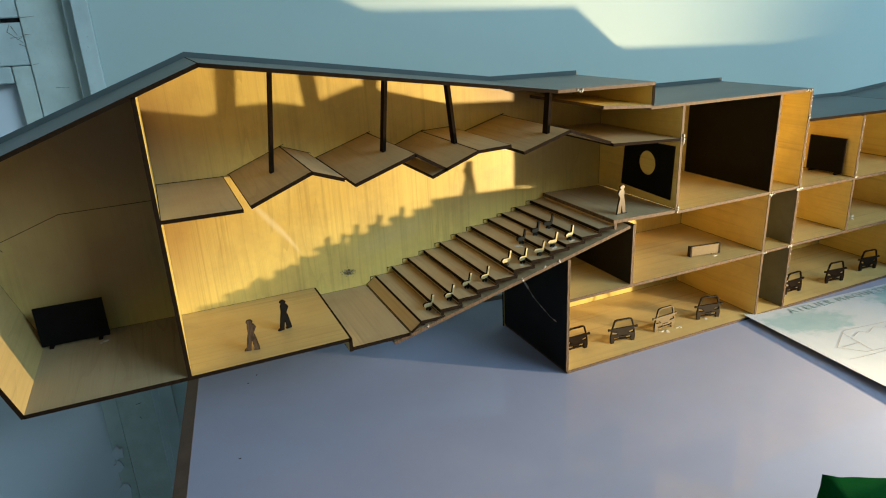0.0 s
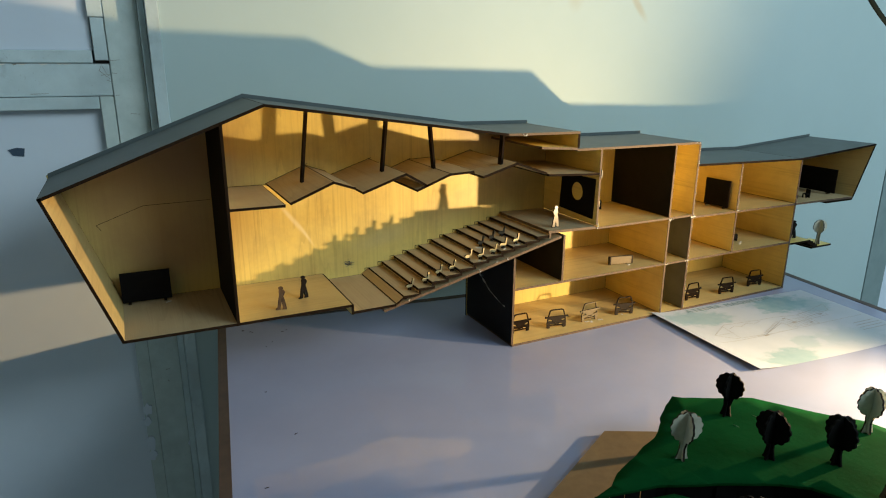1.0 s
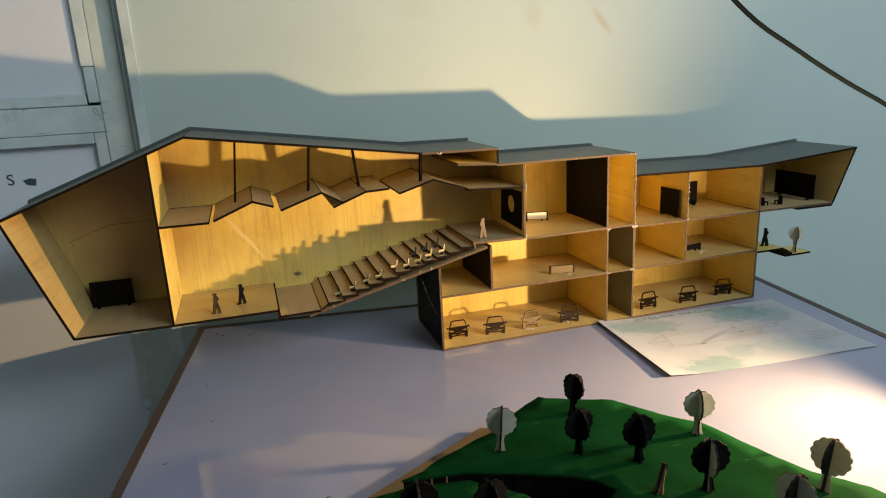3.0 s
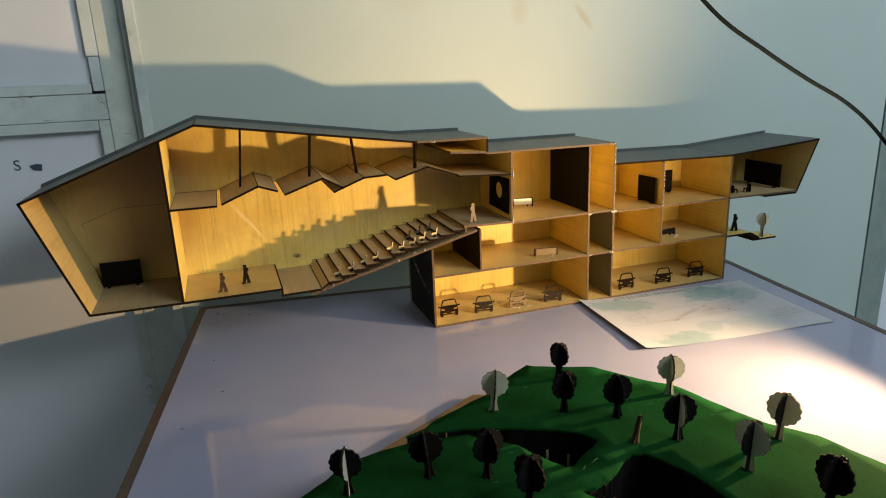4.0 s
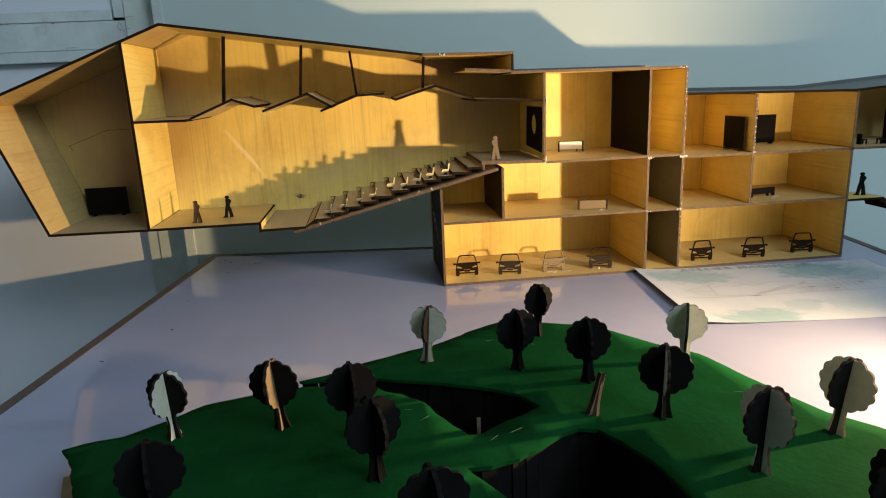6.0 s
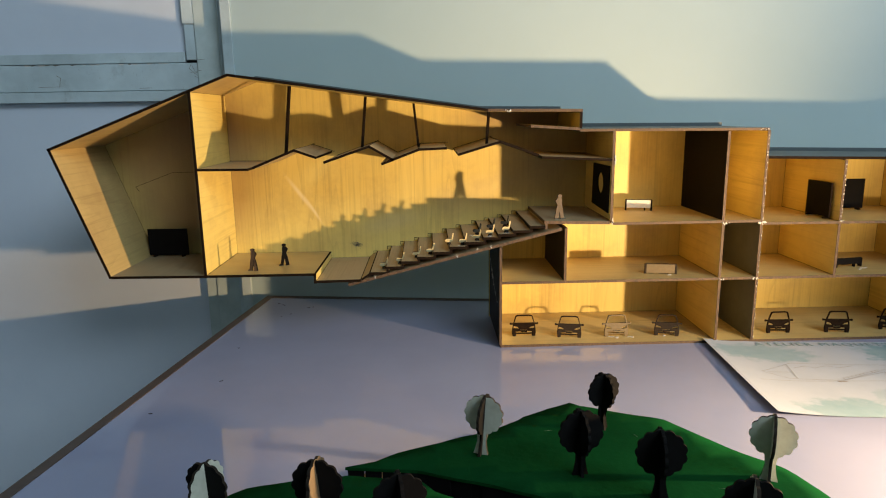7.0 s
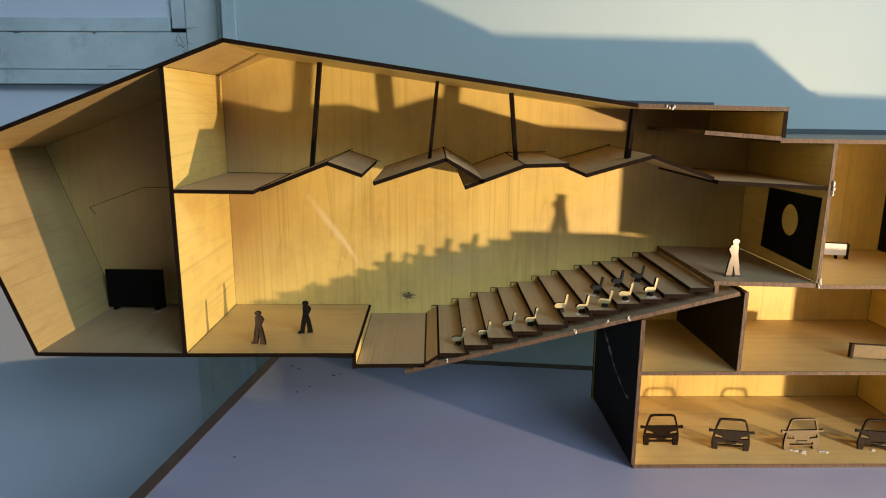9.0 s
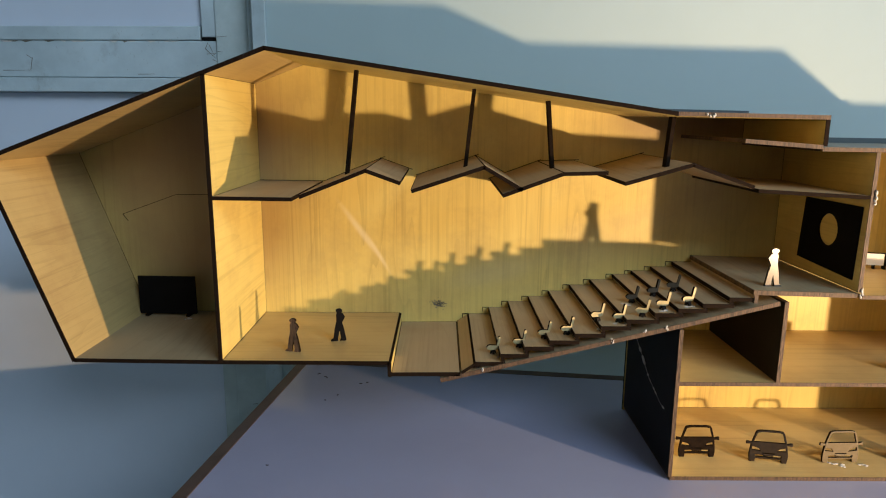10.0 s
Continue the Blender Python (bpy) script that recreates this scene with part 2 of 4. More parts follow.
PAPER, gn, gl, gb = material("printed_paper", 0.7)
tone = noisy(gn, gl, (30, 30, 1), 1.0, 4, 0.6, 0.3, 0.7)
teal = mixed(gn, gl, tone, (0.17, 0.32, 0.37), (0.29, 0.41, 0.45))
sheet_colour = mixed(gn, gl, tone, (0.47, 0.515, 0.59), (0.43, 0.48, 0.55))
wobble = noisy(gn, gl, (45, 60, 1), 1.0, 5, 0.6, 0.25, 0.75)
for cu, cv, su, sv, turn, strength in ((0.055, 0.165, 0.060, 0.030, -6, 0.75), (0.075, 0.016, 0.050, 0.026, 6, 0.8), (0.220, 0.168, 0.056, 0.036, 6, 1.0), (0.262, 0.150, 0.040, 0.035, 20, 0.6),
                                       (0.215, 0.040, 0.060, 0.030, -8, 0.28), (0.135, 0.045, 0.026, 0.018, 30, 0.4)):
    tc = gn.new("ShaderNodeTexCoord")
    mp = gn.new("ShaderNodeMapping")
    mp.vector_type = "TEXTURE"
    mp.inputs["Location"].default_value = (cu, cv, 0)
    mp.inputs["Rotation"].default_value = (0, 0, radians(turn))
    mp.inputs["Scale"].default_value = (su, sv, 1)
    gl.new(tc.outputs["Object"], mp.inputs[0])
    ln = gn.new("ShaderNodeVectorMath")
    ln.operation = "LENGTH"
    gl.new(mp.outputs[0], ln.inputs[0])
    mr = gn.new("ShaderNodeMapRange")
    mr.interpolation_type = "SMOOTHSTEP"
    mr.inputs[1].default_value, mr.inputs[2].default_value, mr.inputs[3].default_value, mr.inputs[4].default_value = 1.05, 1.50, strength, 0.0
    gl.new(math_node(gn, gl, "ADD", ln.outputs["Value"], math_node(gn, gl, "MULTIPLY", wobble, 0.8)), mr.inputs[0])
    sheet_colour = mixed(gn, gl, mr.outputs[0], sheet_colour, teal)
gl.new(sheet_colour, gb.inputs["Base Color"])

# ---- mesh helpers ----


def part(name, bm, mats, parent=None, label=""):
    """Links a bmesh as one mesh object, under a thing where one is given."""
    me = bpy.data.meshes.new(name)
    bm.normal_update()
    bm.to_mesh(me)
    bm.free()
    for m in mats if isinstance(mats, (list, tuple)) else [mats]:
        me.materials.append(m)
    ob = new(name, me)
    if parent is not None:
        ob.parent = parent
    if label:
        ob["label"] = label
    return ob


def thing(name, label, category, group="", kind="", at=(0, 0, 0)):
    ob = new(name)
    ob.location = at
    ob.empty_display_size = 0.02
    return tagged(ob, label, category, group, kind)


def prism(bm, outline, axis, lo, hi, face=0, rim=0):
    """A flat outline pushed along an axis; its two faces and its rim take material indices."""
    def place(p, d):
        if axis == "y":
            return (p[0], d, p[1])
        if axis == "x":
            return (d, p[0], p[1])
        return (p[0], p[1], d)
    a = [bm.verts.new(place(p, lo)) for p in outline]
    b = [bm.verts.new(place(p, hi)) for p in outline]
    made = [bm.faces.new(a), bm.faces.new(b[::-1])]
    for f in made:
        f.material_index = face
    for i in range(len(a)):
        j = (i + 1) % len(a)
        f = bm.faces.new((a[i], b[i], b[j], a[j]))
        f.material_index = rim
        made.append(f)
    bmesh.ops.recalc_face_normals(bm, faces=made)
    return made


def block(bm, x0, x1, y0, y1, z0, z1, mat=0):
    prism(bm, [(x0, z0), (x1, z0), (x1, z1), (x0, z1)], "y", y0, y1, mat, mat)


def burnt(bm, width=0.0006):
    """A thin burnt rim round every broad face that shows wood."""
    broad = [f for f in bm.faces if f.material_index != 1 and f.calc_area() > 2e-4]
    for f in broad:
        keep = f.material_index
        for r in bmesh.ops.inset_region(bm, faces=[f], thickness=width, use_even_offset=True)["faces"]:
            r.material_index = 1
        f.material_index = keep


def board(name, p, q, y0, y1, parent, mats, below=0.003, label=""):
    """A board seen edge-on as the line p-q (x, z), which is its upper side."""
    p, q = Vector(p), Vector(q)
    d = (q - p).normalized()
    n = Vector((d.y, -d.x)) * below
    bm = bmesh.new()
    prism(bm, [tuple(p), tuple(q), tuple(q + n), tuple(p + n)], "y", y0, y1, 1, 1)
    for f in bm.faces:
        f.normal_update()
        if abs(f.normal.y) < 0.5 and abs(f.normal.x * n.x + f.normal.z * n.y) > 0.5 * n.length:
            f.material_index = 2 if len(mats) > 2 and f.normal.z > 0.5 else 0
    burnt(bm)
    return part(name, bm, mats, parent, label)


def upright(name, x, y0, y1, z0, z1, parent, mats, thick=0.003, label=""):
    """A wall board across the depth, with material 0 to its left, 2 or 0 to its right and 1 on its edges."""
    bm = bmesh.new()
    prism(bm, [(y0, z0), (y1, z0), (y1, z1), (y0, z1)], "x", x - thick / 2, x + thick / 2, 0, 1)
    if len(mats) > 2:
        for f in bm.faces:
            f.normal_update()
            if f.normal.x > 0.5:
                f.material_index = 2
    burnt(bm)
    return part(name, bm, mats, parent, label)


# ---- the room ----
T = 0.75          # table top
WALL = 0.258      # back wall
D = 0.126         # inner depth of the model


def room_box(name, x0, x1, y0, y1, z0, z1, mat, label, category):
    bm = bmesh.new()
    block(bm, x0, x1, y0, y1, z0, z1)
    return tagged(part(name, bm, mat), label, category, kind="structure")


room_box("floor", -3.1, 3.1, -2.3, 1.0, -0.1, 0.0, FLOORMAT, "plain pale floor of the room", "floor")
room_box("ceiling", -3.1, 3.1, -2.3, 1.0, 3.0, 3.1, PLASTER, "plain plaster ceiling", "ceiling")
room_box("wall_west", -3.1, -3.0, -2.2, 0.9, 0.0, 3.0, PLASTER, "plain plaster side wall", "wall")
room_box("wall_east", 3.0, 3.1, -2.2, 0.9, 0.0, 3.0, PLASTER, "plain plaster side wall", "wall")
# the wall behind the camera, with the window that the daylight comes in by
bm = bmesh.new()
for b in ((-3.0, 0.65, 0.0, 3.0), (2.45, 3.0, 0.0, 3.0), (0.65, 2.45, 0.0, 1.9), (0.65, 2.45, 2.9, 3.0)):
    block(bm, b[0], b[1], -2.3, -2.2, b[2], b[3])
tagged(part("wall_south", bm, PLASTER), "plain plaster wall with a wide window", "wall", kind="structure")
# back wall between the two doorways
room_box("wall_north", -0.3760, 1.168, WALL, WALL + 0.12, 0.0, 3.0, WALLPAINT, "pale painted plaster wall behind the table", "wall")
room_box("wall_north_west", -3.05, -1.25, WALL, WALL + 0.12, 0.0, 3.0, WALLPAINT, "pale painted plaster wall beside the door", "wall")
room_box("wall_north_east", 2.1, 3.05, WALL, WALL + 0.12, 0.0, 3.0, WALLPAINT, "pale painted plaster wall beside the door", "wall")
room_box("wall_north_head", -1.25, -0.378, WALL, WALL + 0.12, 2.1, 3.0, WALLPAINT, "painted plaster above the door", "wall")
room_box("wall_north_head_east", 1.168, 2.1, WALL, WALL + 0.12, 2.1, 3.0, WALLPAINT, "painted plaster above the door", "wall")


def door(name, x0, x1, pieces, label):
    """A painted door built of upright and level boards, each of them (name, x from, x to, depth, z from, z to, paint)."""
    d = thing(name, label, "door", kind="structure", at=((x0 + x1) / 2, WALL, 0))
    inv = Matrix.Translation((-(x0 + x1) / 2, -WALL, 0))
    for pname, a, b, y, z0, z1, mat in pieces:
        bm = bmesh.new()
        block(bm, a, b, WALL + y, WALL + (0.06 if pname == "backing" else 0.050), z0, z1)
        bmesh.ops.bevel(bm, geom=bm.edges[:], offset=0.0008, segments=1, affect="EDGES")
        ob = part(pname, bm, mat, d)
        ob.data.transform(inv)
    return d


X0, X1 = -1.25, 2.1
door("door_1", X0, -0.3783, (
    ("bead", -0.3918, -0.3763, -0.004, 0.0, 2.1, DOORPAINT), ("casing", -0.4008, -0.3922, 0.010, 0.0, 2.1, DOORPAINT), ("frame_post", -0.4415, -0.4011, 0.020, 0.0, 2.1, POSTPAINT),
    ("stile", -0.4590, -0.4417, 0.022, 0.0, 1.0730, POSTPAINT), ("stile", -0.4583, -0.4417, 0.022, 1.1185, 1.1715, DOORPAINT), ("stile", -0.4603, -0.4417, 0.021, 1.1723, 2.1, DOORPAINT),
    ("rail", X0, -0.4417, 0.022, 1.0738, 1.1145, DOORPAINT), ("moulding", X0, -0.4610, 0.023, 1.1155, 1.1310, DOORPAINT), ("upper_panel", X0, -0.4595, 0.029, 1.1310, 2.1, PANELPAINT),
    ("rail_lip", X0, -0.4598, 0.019, 1.0570, 1.0730, DOORPAINT), ("lower_panel", X0, -0.4585, 0.034, 0.0, 1.0565, PANELPAINT), ("backing", X0, -0.3863, 0.052, 0.0, 2.1, DOORPAINT)),
    "old white-painted door with a worn rail and a latch")
door("door_2", 1.168, X1, (
    ("frame_post", 1.179, 1.214, 0.004, 0.0, 2.1, DARKPOST), ("stile", 1.2155, 1.264, 0.012, 0.0, 2.1, DARKPOST), ("rail", 1.2645, X1, 0.014, 0.684, 0.774, DARKPOST),
    ("upper_panel", 1.2645, X1, 0.022, 0.7745, 2.1, PANELPAINT), ("lower_panel", 1.2645, X1, 0.026, 0.0, 0.6835, PANELPAINT), ("backing", 1.168, X1, 0.052, 0.0, 2.1, DOORPAINT)),
    "grey-painted door with a rail and white panels beside the wall")

# ---- the table ----
TA = radians(-7.4)
TM = Matrix.Translation((-0.343, 0.254, T)) @ Matrix.Rotation(TA, 4, "Z")
table = thing("table", "white laminate table with a brown edge band", "table")
table.matrix_world = TM
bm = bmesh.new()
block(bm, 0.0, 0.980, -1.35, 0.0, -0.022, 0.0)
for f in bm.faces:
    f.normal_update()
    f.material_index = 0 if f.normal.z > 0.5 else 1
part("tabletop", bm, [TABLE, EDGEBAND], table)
for b in ((-0.002, 0.009, -1.35, 0.002), (0.971, 0.982, -1.35, 0.002), (0.009, 0.971, -0.009, 0.002)):
    bm = bmesh.new()
    block(bm, *b, -0.023, 0.0007)
    part("edge_strip", bm, EDGEBAND, table, "dark brown edge strip")
for lx in (0.05, 0.925):
    for ly in (-0.05, -1.30):
        bm = bmesh.new()
        block(bm, lx - 0.02, lx + 0.02, ly - 0.02, ly + 0.02, -T, -0.022)
        part("leg", bm, STEEL, table, "dark steel leg")

# ---- the building model ----
model = thing("building_model", "sectional plywood theatre model with dark cut edges on the table", "model")
F1, F2, F3 = 0.753, 0.8325, 0.902
PLY = [WOOD_Y, CHAR]
PLYX = [WOOD_X, CHAR]
PLYB = [THINWALL, BROWNEDGE]
PLYXB = [WOOD_X, BROWNEDGE]

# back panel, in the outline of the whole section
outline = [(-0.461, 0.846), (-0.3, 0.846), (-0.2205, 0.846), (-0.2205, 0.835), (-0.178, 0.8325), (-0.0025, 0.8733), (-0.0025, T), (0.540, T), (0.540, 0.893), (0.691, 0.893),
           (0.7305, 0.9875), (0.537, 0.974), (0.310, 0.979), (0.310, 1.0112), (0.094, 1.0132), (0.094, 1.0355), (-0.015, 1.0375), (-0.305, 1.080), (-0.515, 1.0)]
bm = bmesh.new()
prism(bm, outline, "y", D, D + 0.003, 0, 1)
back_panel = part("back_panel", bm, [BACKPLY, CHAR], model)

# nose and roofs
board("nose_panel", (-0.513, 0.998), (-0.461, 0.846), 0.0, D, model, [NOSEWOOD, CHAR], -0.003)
board("floor_panel", (-0.4595, 0.849), (-0.349, 0.848), 0.0, D, model, [SOOT_SHADE, CHAR])
board("floor_panel", (-0.349, 0.848), (-0.2205, 0.848), 0.0, D, model, [FLOORWOOD, CHAR])
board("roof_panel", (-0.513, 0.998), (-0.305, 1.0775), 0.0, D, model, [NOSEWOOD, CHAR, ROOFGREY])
board("roof_panel", (-0.305, 1.0775), (-0.015, 1.035), 0.0, D, model, [WOOD_X, CHAR, ROOFGREY])
board("roof_panel", (-0.015, 1.035), (0.0925, 1.0332), 0.0, D, model, [WOOD_X, BROWNEDGE, ROOFGREY])
upright("roof_step", 0.091, 0.0, D, 1.0115, 1.0302, model, PLY)
board("roof_panel", (0.0895, 1.011), (0.3095, 1.009), 0.0, D, model, [WOOD_X, BROWNEDGE, ROOFGREY])
board("soffit", (0.034, 1.0165), (0.0895, 1.0125), 0.0, D, model, PLYXB)
board("roof_panel", (0.3105, 0.9765), (0.537, 0.9715), 0.0, D, model, [WOOD_X, CHAR, ROOFGREY])
board("roof_panel", (0.537, 0.9715), (0.7295, 0.985), 0.0, D, model, [WOOD_X, CHAR, ROOFGREY])
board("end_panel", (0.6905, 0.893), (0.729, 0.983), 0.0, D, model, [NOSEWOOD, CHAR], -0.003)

# raised lip of the back panel behind the roofs, its shade painted dark grey
for p, q in (((-0.513, 0.998), (-0.305, 1.0775)), ((-0.305, 1.0775), (-0.015, 1.035)), ((-0.015, 1.035), (0.0925, 1.0332)), ((0.0945, 1.011), (0.3095, 1.009)), ((0.3125, 0.9765), (0.537, 0.9715)), ((0.537, 0.9715), (0.7295, 0.985))):
    bm = bmesh.new()
    prism(bm, [p, q, (q[0], q[1] + 0.0045), (p[0], p[1] + 0.0045)], "y", D - 0.0012, D - 0.0001)
    part("roof_lip", bm, ROOFGREY, model, "dark grey strip that paints the lip as unlit")

# hall
upright("wall_panel", -0.3485, 0.0, D, 0.848, 1.0585, model, [BLACK, CHAR, WOOD_Y], label="wall panel painted black on the nose side")
upright("step_riser", -0.2205, 0.0, D, 0.8355, 0.8475, model, PLY)
board("floor_panel", (-0.219, 0.839), (-0.1665, 0.8395), 0.0, D, model, [SOOT_SHADE, CHAR])
board("step_board", (-0.1662, 0.8400), (-0.1562, 0.8468), 0.0, D, model, [SOOT_SHADE, CHAR], 0.0022)
board("ramp_panel", (-0.182, 0.8345), (0.0715, 0.8970), 0.0, D, model, [SOOT_SHADE, BROWNEDGE], 0.0034)
STEP_X = [-0.1555, -0.1365, -0.1185, -0.0995, -0.0805, -0.0610, -0.0420, -0.0210, -0.0035, 0.0145, 0.0340, 0.0510]
STEP_Z = [0.8475, 0.8540, 0.8600, 0.8650, 0.8705, 0.8765, 0.8818, 0.8870, 0.8905, 0.8945, 0.8995]
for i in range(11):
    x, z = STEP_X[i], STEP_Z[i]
    board("tread", (x, z), (STEP_X[i + 1] + 0.004, z), 0.001, D, model, [SOOT_SHADE, CHAR], label="smoke-stained plywood tread with shade painted in")
    upright("riser", x + 0.0022, 0.0015, D, (STEP_Z[i - 1] if i else 0.8425) + 0.0002, z - 0.003, model, [SOOT_SHADE, CHAR], 0.0028)
# burnt notch outlines on the back panel above each tread
for i in range(11):
    x, z = STEP_X[i], STEP_Z[i]
    bm = bmesh.new()
    prism(bm, [(x - 0.0058, z - 0.0042), (x - 0.0052, z - 0.0042), (x - 0.0052, z - 0.0005), (x, z - 0.0005), (x, z + 0.0001), (x - 0.0058, z + 0.0001)], "y", D - 0.0004, D)
    part("notch_line", bm, CHAR, back_panel, "burnt notch outline")
upright("riser", 0.0535, 0.0, D, 0.8955, 0.9020, model, [SOOT_SHADE, BROWNEDGE], 0.0028)
board("floor_panel", (0.0512, 0.9055), (0.1285, 0.9035), 0.0, D, model, [SOOT_SHADE, BROWNEDGE], 0.0035)

# hung ceiling
CEIL = [((-0.347, 0.9730), (-0.290, 0.9725)), ((-0.2852, 0.9740), (-0.2365, 0.9935)), ((-0.2363, 0.9935), (-0.2110, 0.9845)), ((-0.2040, 0.9788), (-0.1510, 0.9965)),
        ((-0.1508, 0.9965), (-0.1225, 0.9800)), ((-0.1380, 0.9760), (-0.0945, 0.9920)), ((-0.0943, 0.9920), (-0.0622, 0.9930)), ((-0.0500, 0.9852), (-0.0015, 0.9992)),
        ((-0.0013, 0.9992), (0.0440, 0.9833)), ((0.0470, 0.9808), (0.1285, 0.9765))]
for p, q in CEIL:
    board("ceiling_baffle", p, q, 0.0, D, model, [SOOT_SHADE, CHAR], 0.0028)
for k, (p, q) in enumerate(CEIL[:9]):
    p, q = Vector(p), Vector(q)
    d = (q - p).normalized()
    a, b = p - d * 0.001, q + d * (0.008, 0.004, 0.003, 0.003, 0.002, 0.003, 0.005, 0.003, 0.004)[k]
    n = Vector((-d.y, d.x)) * 0.0005
    bm = bmesh.new()
    prism(bm, [tuple(a), tuple(b), tuple(b + n), tuple(a + n)], "y", D - 0.0004, D)
    part("slot_line", bm, CHAR, back_panel, "burnt slot outline")
for x, lean, z0, z1, y in ((-0.2485, -0.0092, 0.983, 1.0655, 0.057), (-0.157, -0.0063, 0.990, 1.0515, 0.0465), (-0.1000, 0.0050, 0.9905, 1.0430, 0.046), (-0.0126, -0.0025, 0.9945, 1.0315, 0.019)):
    bm = bmesh.new()
    prism(bm, [(x + lean - 0.0014, z0), (x + lean + 0.0014, z0), (x + 0.0014, z1), (x - 0.0014, z1)], "y", y - 0.004, y + 0.004)
    part("hanger", bm, CHAR, model, "dark hanger strip")

# floors and walls of the stacked rooms
board("floor_panel", (0.0, F1), (0.5415, F1), 0.0, D, model, [FLOORWOOD, BROWNEDGE])
board("floor_panel", (0.0015, F2), (0.5385, F2), 0.0, D, model, [FLOORWOOD, BROWNEDGE])
board("floor_panel", (0.1325, F3), (0.3075, F3), 0.0, D, model, [FLOORWOOD, BROWNEDGE])
board("floor_panel", (0.3105, 0.899), (0.5385, 0.8975), 0.0, D, model, [FLOORWOOD, BROWNEDGE])
board("floor_panel", (0.5415, 0.8975), (0.6905, 0.896), 0.0, D, model, [SOOT_SHADE, BROWNEDGE])
black_wall = upright("wall_panel", 0.0, 0.0, D, F1, 0.8745, model, [BLACKWALL, BROWNEDGE, WOOD_Y], label="black-painted wall panel")
upright("wall_panel", 0.0770, 0.0, D, F2, 0.8965, model, [BLACKWALL, BROWNEDGE, WOOD_Y], label="black-painted wall panel")
lobby_wall = upright("wall_panel", 0.1300, 0.0, D, 0.9045, 1.0075, model, [WOOD_Y, BROWNEDGE])
upright("wall_panel", 0.264, 0.0, D, F1, F2 - 0.003, model, PLYB)
upright("wall_panel", 0.2635, 0.0, D, F2, F3 - 0.003, model, PLYB)
upright("wall_panel", 0.263, 0.0, D, F3, 1.006, model, [BLACK, BROWNEDGE, WOOD_Y], label="black-painted wall panel")
upright("wall_panel", 0.309, 0.0, D, F1, F2 - 0.003, model, [SHAFT, BROWNEDGE, WOOD_Y])
upright("wall_panel", 0.309, 0.0, D, F2, F3 - 0.003, model, [SHAFT, BROWNEDGE, WOOD_Y])
upright("wall_panel", 0.309, 0.0, D, F3 - 0.003, 1.006, model, PLYB)
upright("wall_panel", 0.403, 0.0, D, F2, 0.895, model, PLYB)
upright("wall_panel", 0.403, 0.0, D, 0.8985, 0.971, model, PLYB)
upright("wall_panel", 0.540, 0.0, D, F1, 0.8945, model, PLYB)
upright("wall_panel", 0.540, 0.0, D, 0.8975, 0.9685, model, PLYB)


# ---- green landscape board ----
green = thing("landscape_board", "green-painted domed landscape board with dark pits over a plywood base", "model base")
SHEET = 0.0022    # thickness of the green card


def hill(x, y):
    """Height of the gently domed green sheet."""
    v = y + 0.42
    return 0.8109 + 0.0056 * x - 0.072 * v - 0.2254 * x * x + 0.1599 * x * v - 0.1127 * v * v


BASE = [(-0.028, -0.223), (0.030, -0.253), (0.175, -0.60), (-0.14, -0.80), (-0.301, -0.371)]
bm = bmesh.new()
prism(bm, BASE, "z", T, T + 0.005, 0, 1)
part("base_board", bm, [TAN, BROWNEDGE], green, "bare tan plywood base board")


def wavy(points, step, amount, seed):
    """An outline cut into short uneven pieces; the end points stay."""
    rng = random.Random(seed)
    out = []
    for p, q in zip(points, points[1:]):
        n = max(1, int(math.dist(p, q) / step))
        for k in range(n):
            f = k / n
            j = amount if 0 < k else 0
            out.append((p[0] + (q[0] - p[0]) * f + rng.uniform(-j, j), p[1] + (q[1] - p[1]) * f + rng.uniform(-j, j)))
    return out


# the rim from the back corner round to the mouth of the channel, the channel's two banks, and the rim on to the corner
RIM_A = [(0.028, -0.254), (0.034, -0.262), (0.058, -0.278), (0.091, -0.296), (0.101, -0.316), (0.116, -0.344), (0.140, -0.374), (0.150, -0.419), (0.157, -0.445),
         (0.166, -0.470), (0.176, -0.481), (0.193, -0.500), (0.199, -0.526), (0.207, -0.550), (0.222, -0.61), (0.19, -0.72), (-0.12, -0.80), (-0.19, -0.60)]
RIM_B = [(-0.227, -0.511), (-0.240, -0.483), (-0.267, -0.424), (-0.286, -0.394), (-0.273, -0.391), (-0.249, -0.393), (-0.225, -0.379), (-0.206, -0.362), (-0.189, -0.3605), (-0.174, -0.359), (-0.152, -0.3605)]
BANK_NEAR = [(-0.141, -0.3595), (-0.114, -0.3695), (-0.093, -0.3755), (-0.084, -0.391), (-0.073, -0.400), (-0.060, -0.418), (-0.055, -0.435), (-0.047, -0.454), (-0.040, -0.467), (-0.0335, -0.468), (-0.0225, -0.459), (-0.0105, -0.452), (0.007, -0.441)]
BANK_FAR = [(0.007, -0.441), (-0.001, -0.422), (-0.017, -0.4075), (-0.034, -0.397), (-0.053, -0.385), (-0.077, -0.372), (-0.095, -0.361), (-0.120, -0.354), (-0.144, -0.3465)]
RIM_C = [(-0.124, -0.342), (-0.109, -0.331), (-0.089, -0.323), (-0.064, -0.312), (-0.045, -0.306), (-0.026, -0.292), (-0.007, -0.276), (0.015, -0.262), (0.028, -0.254)]
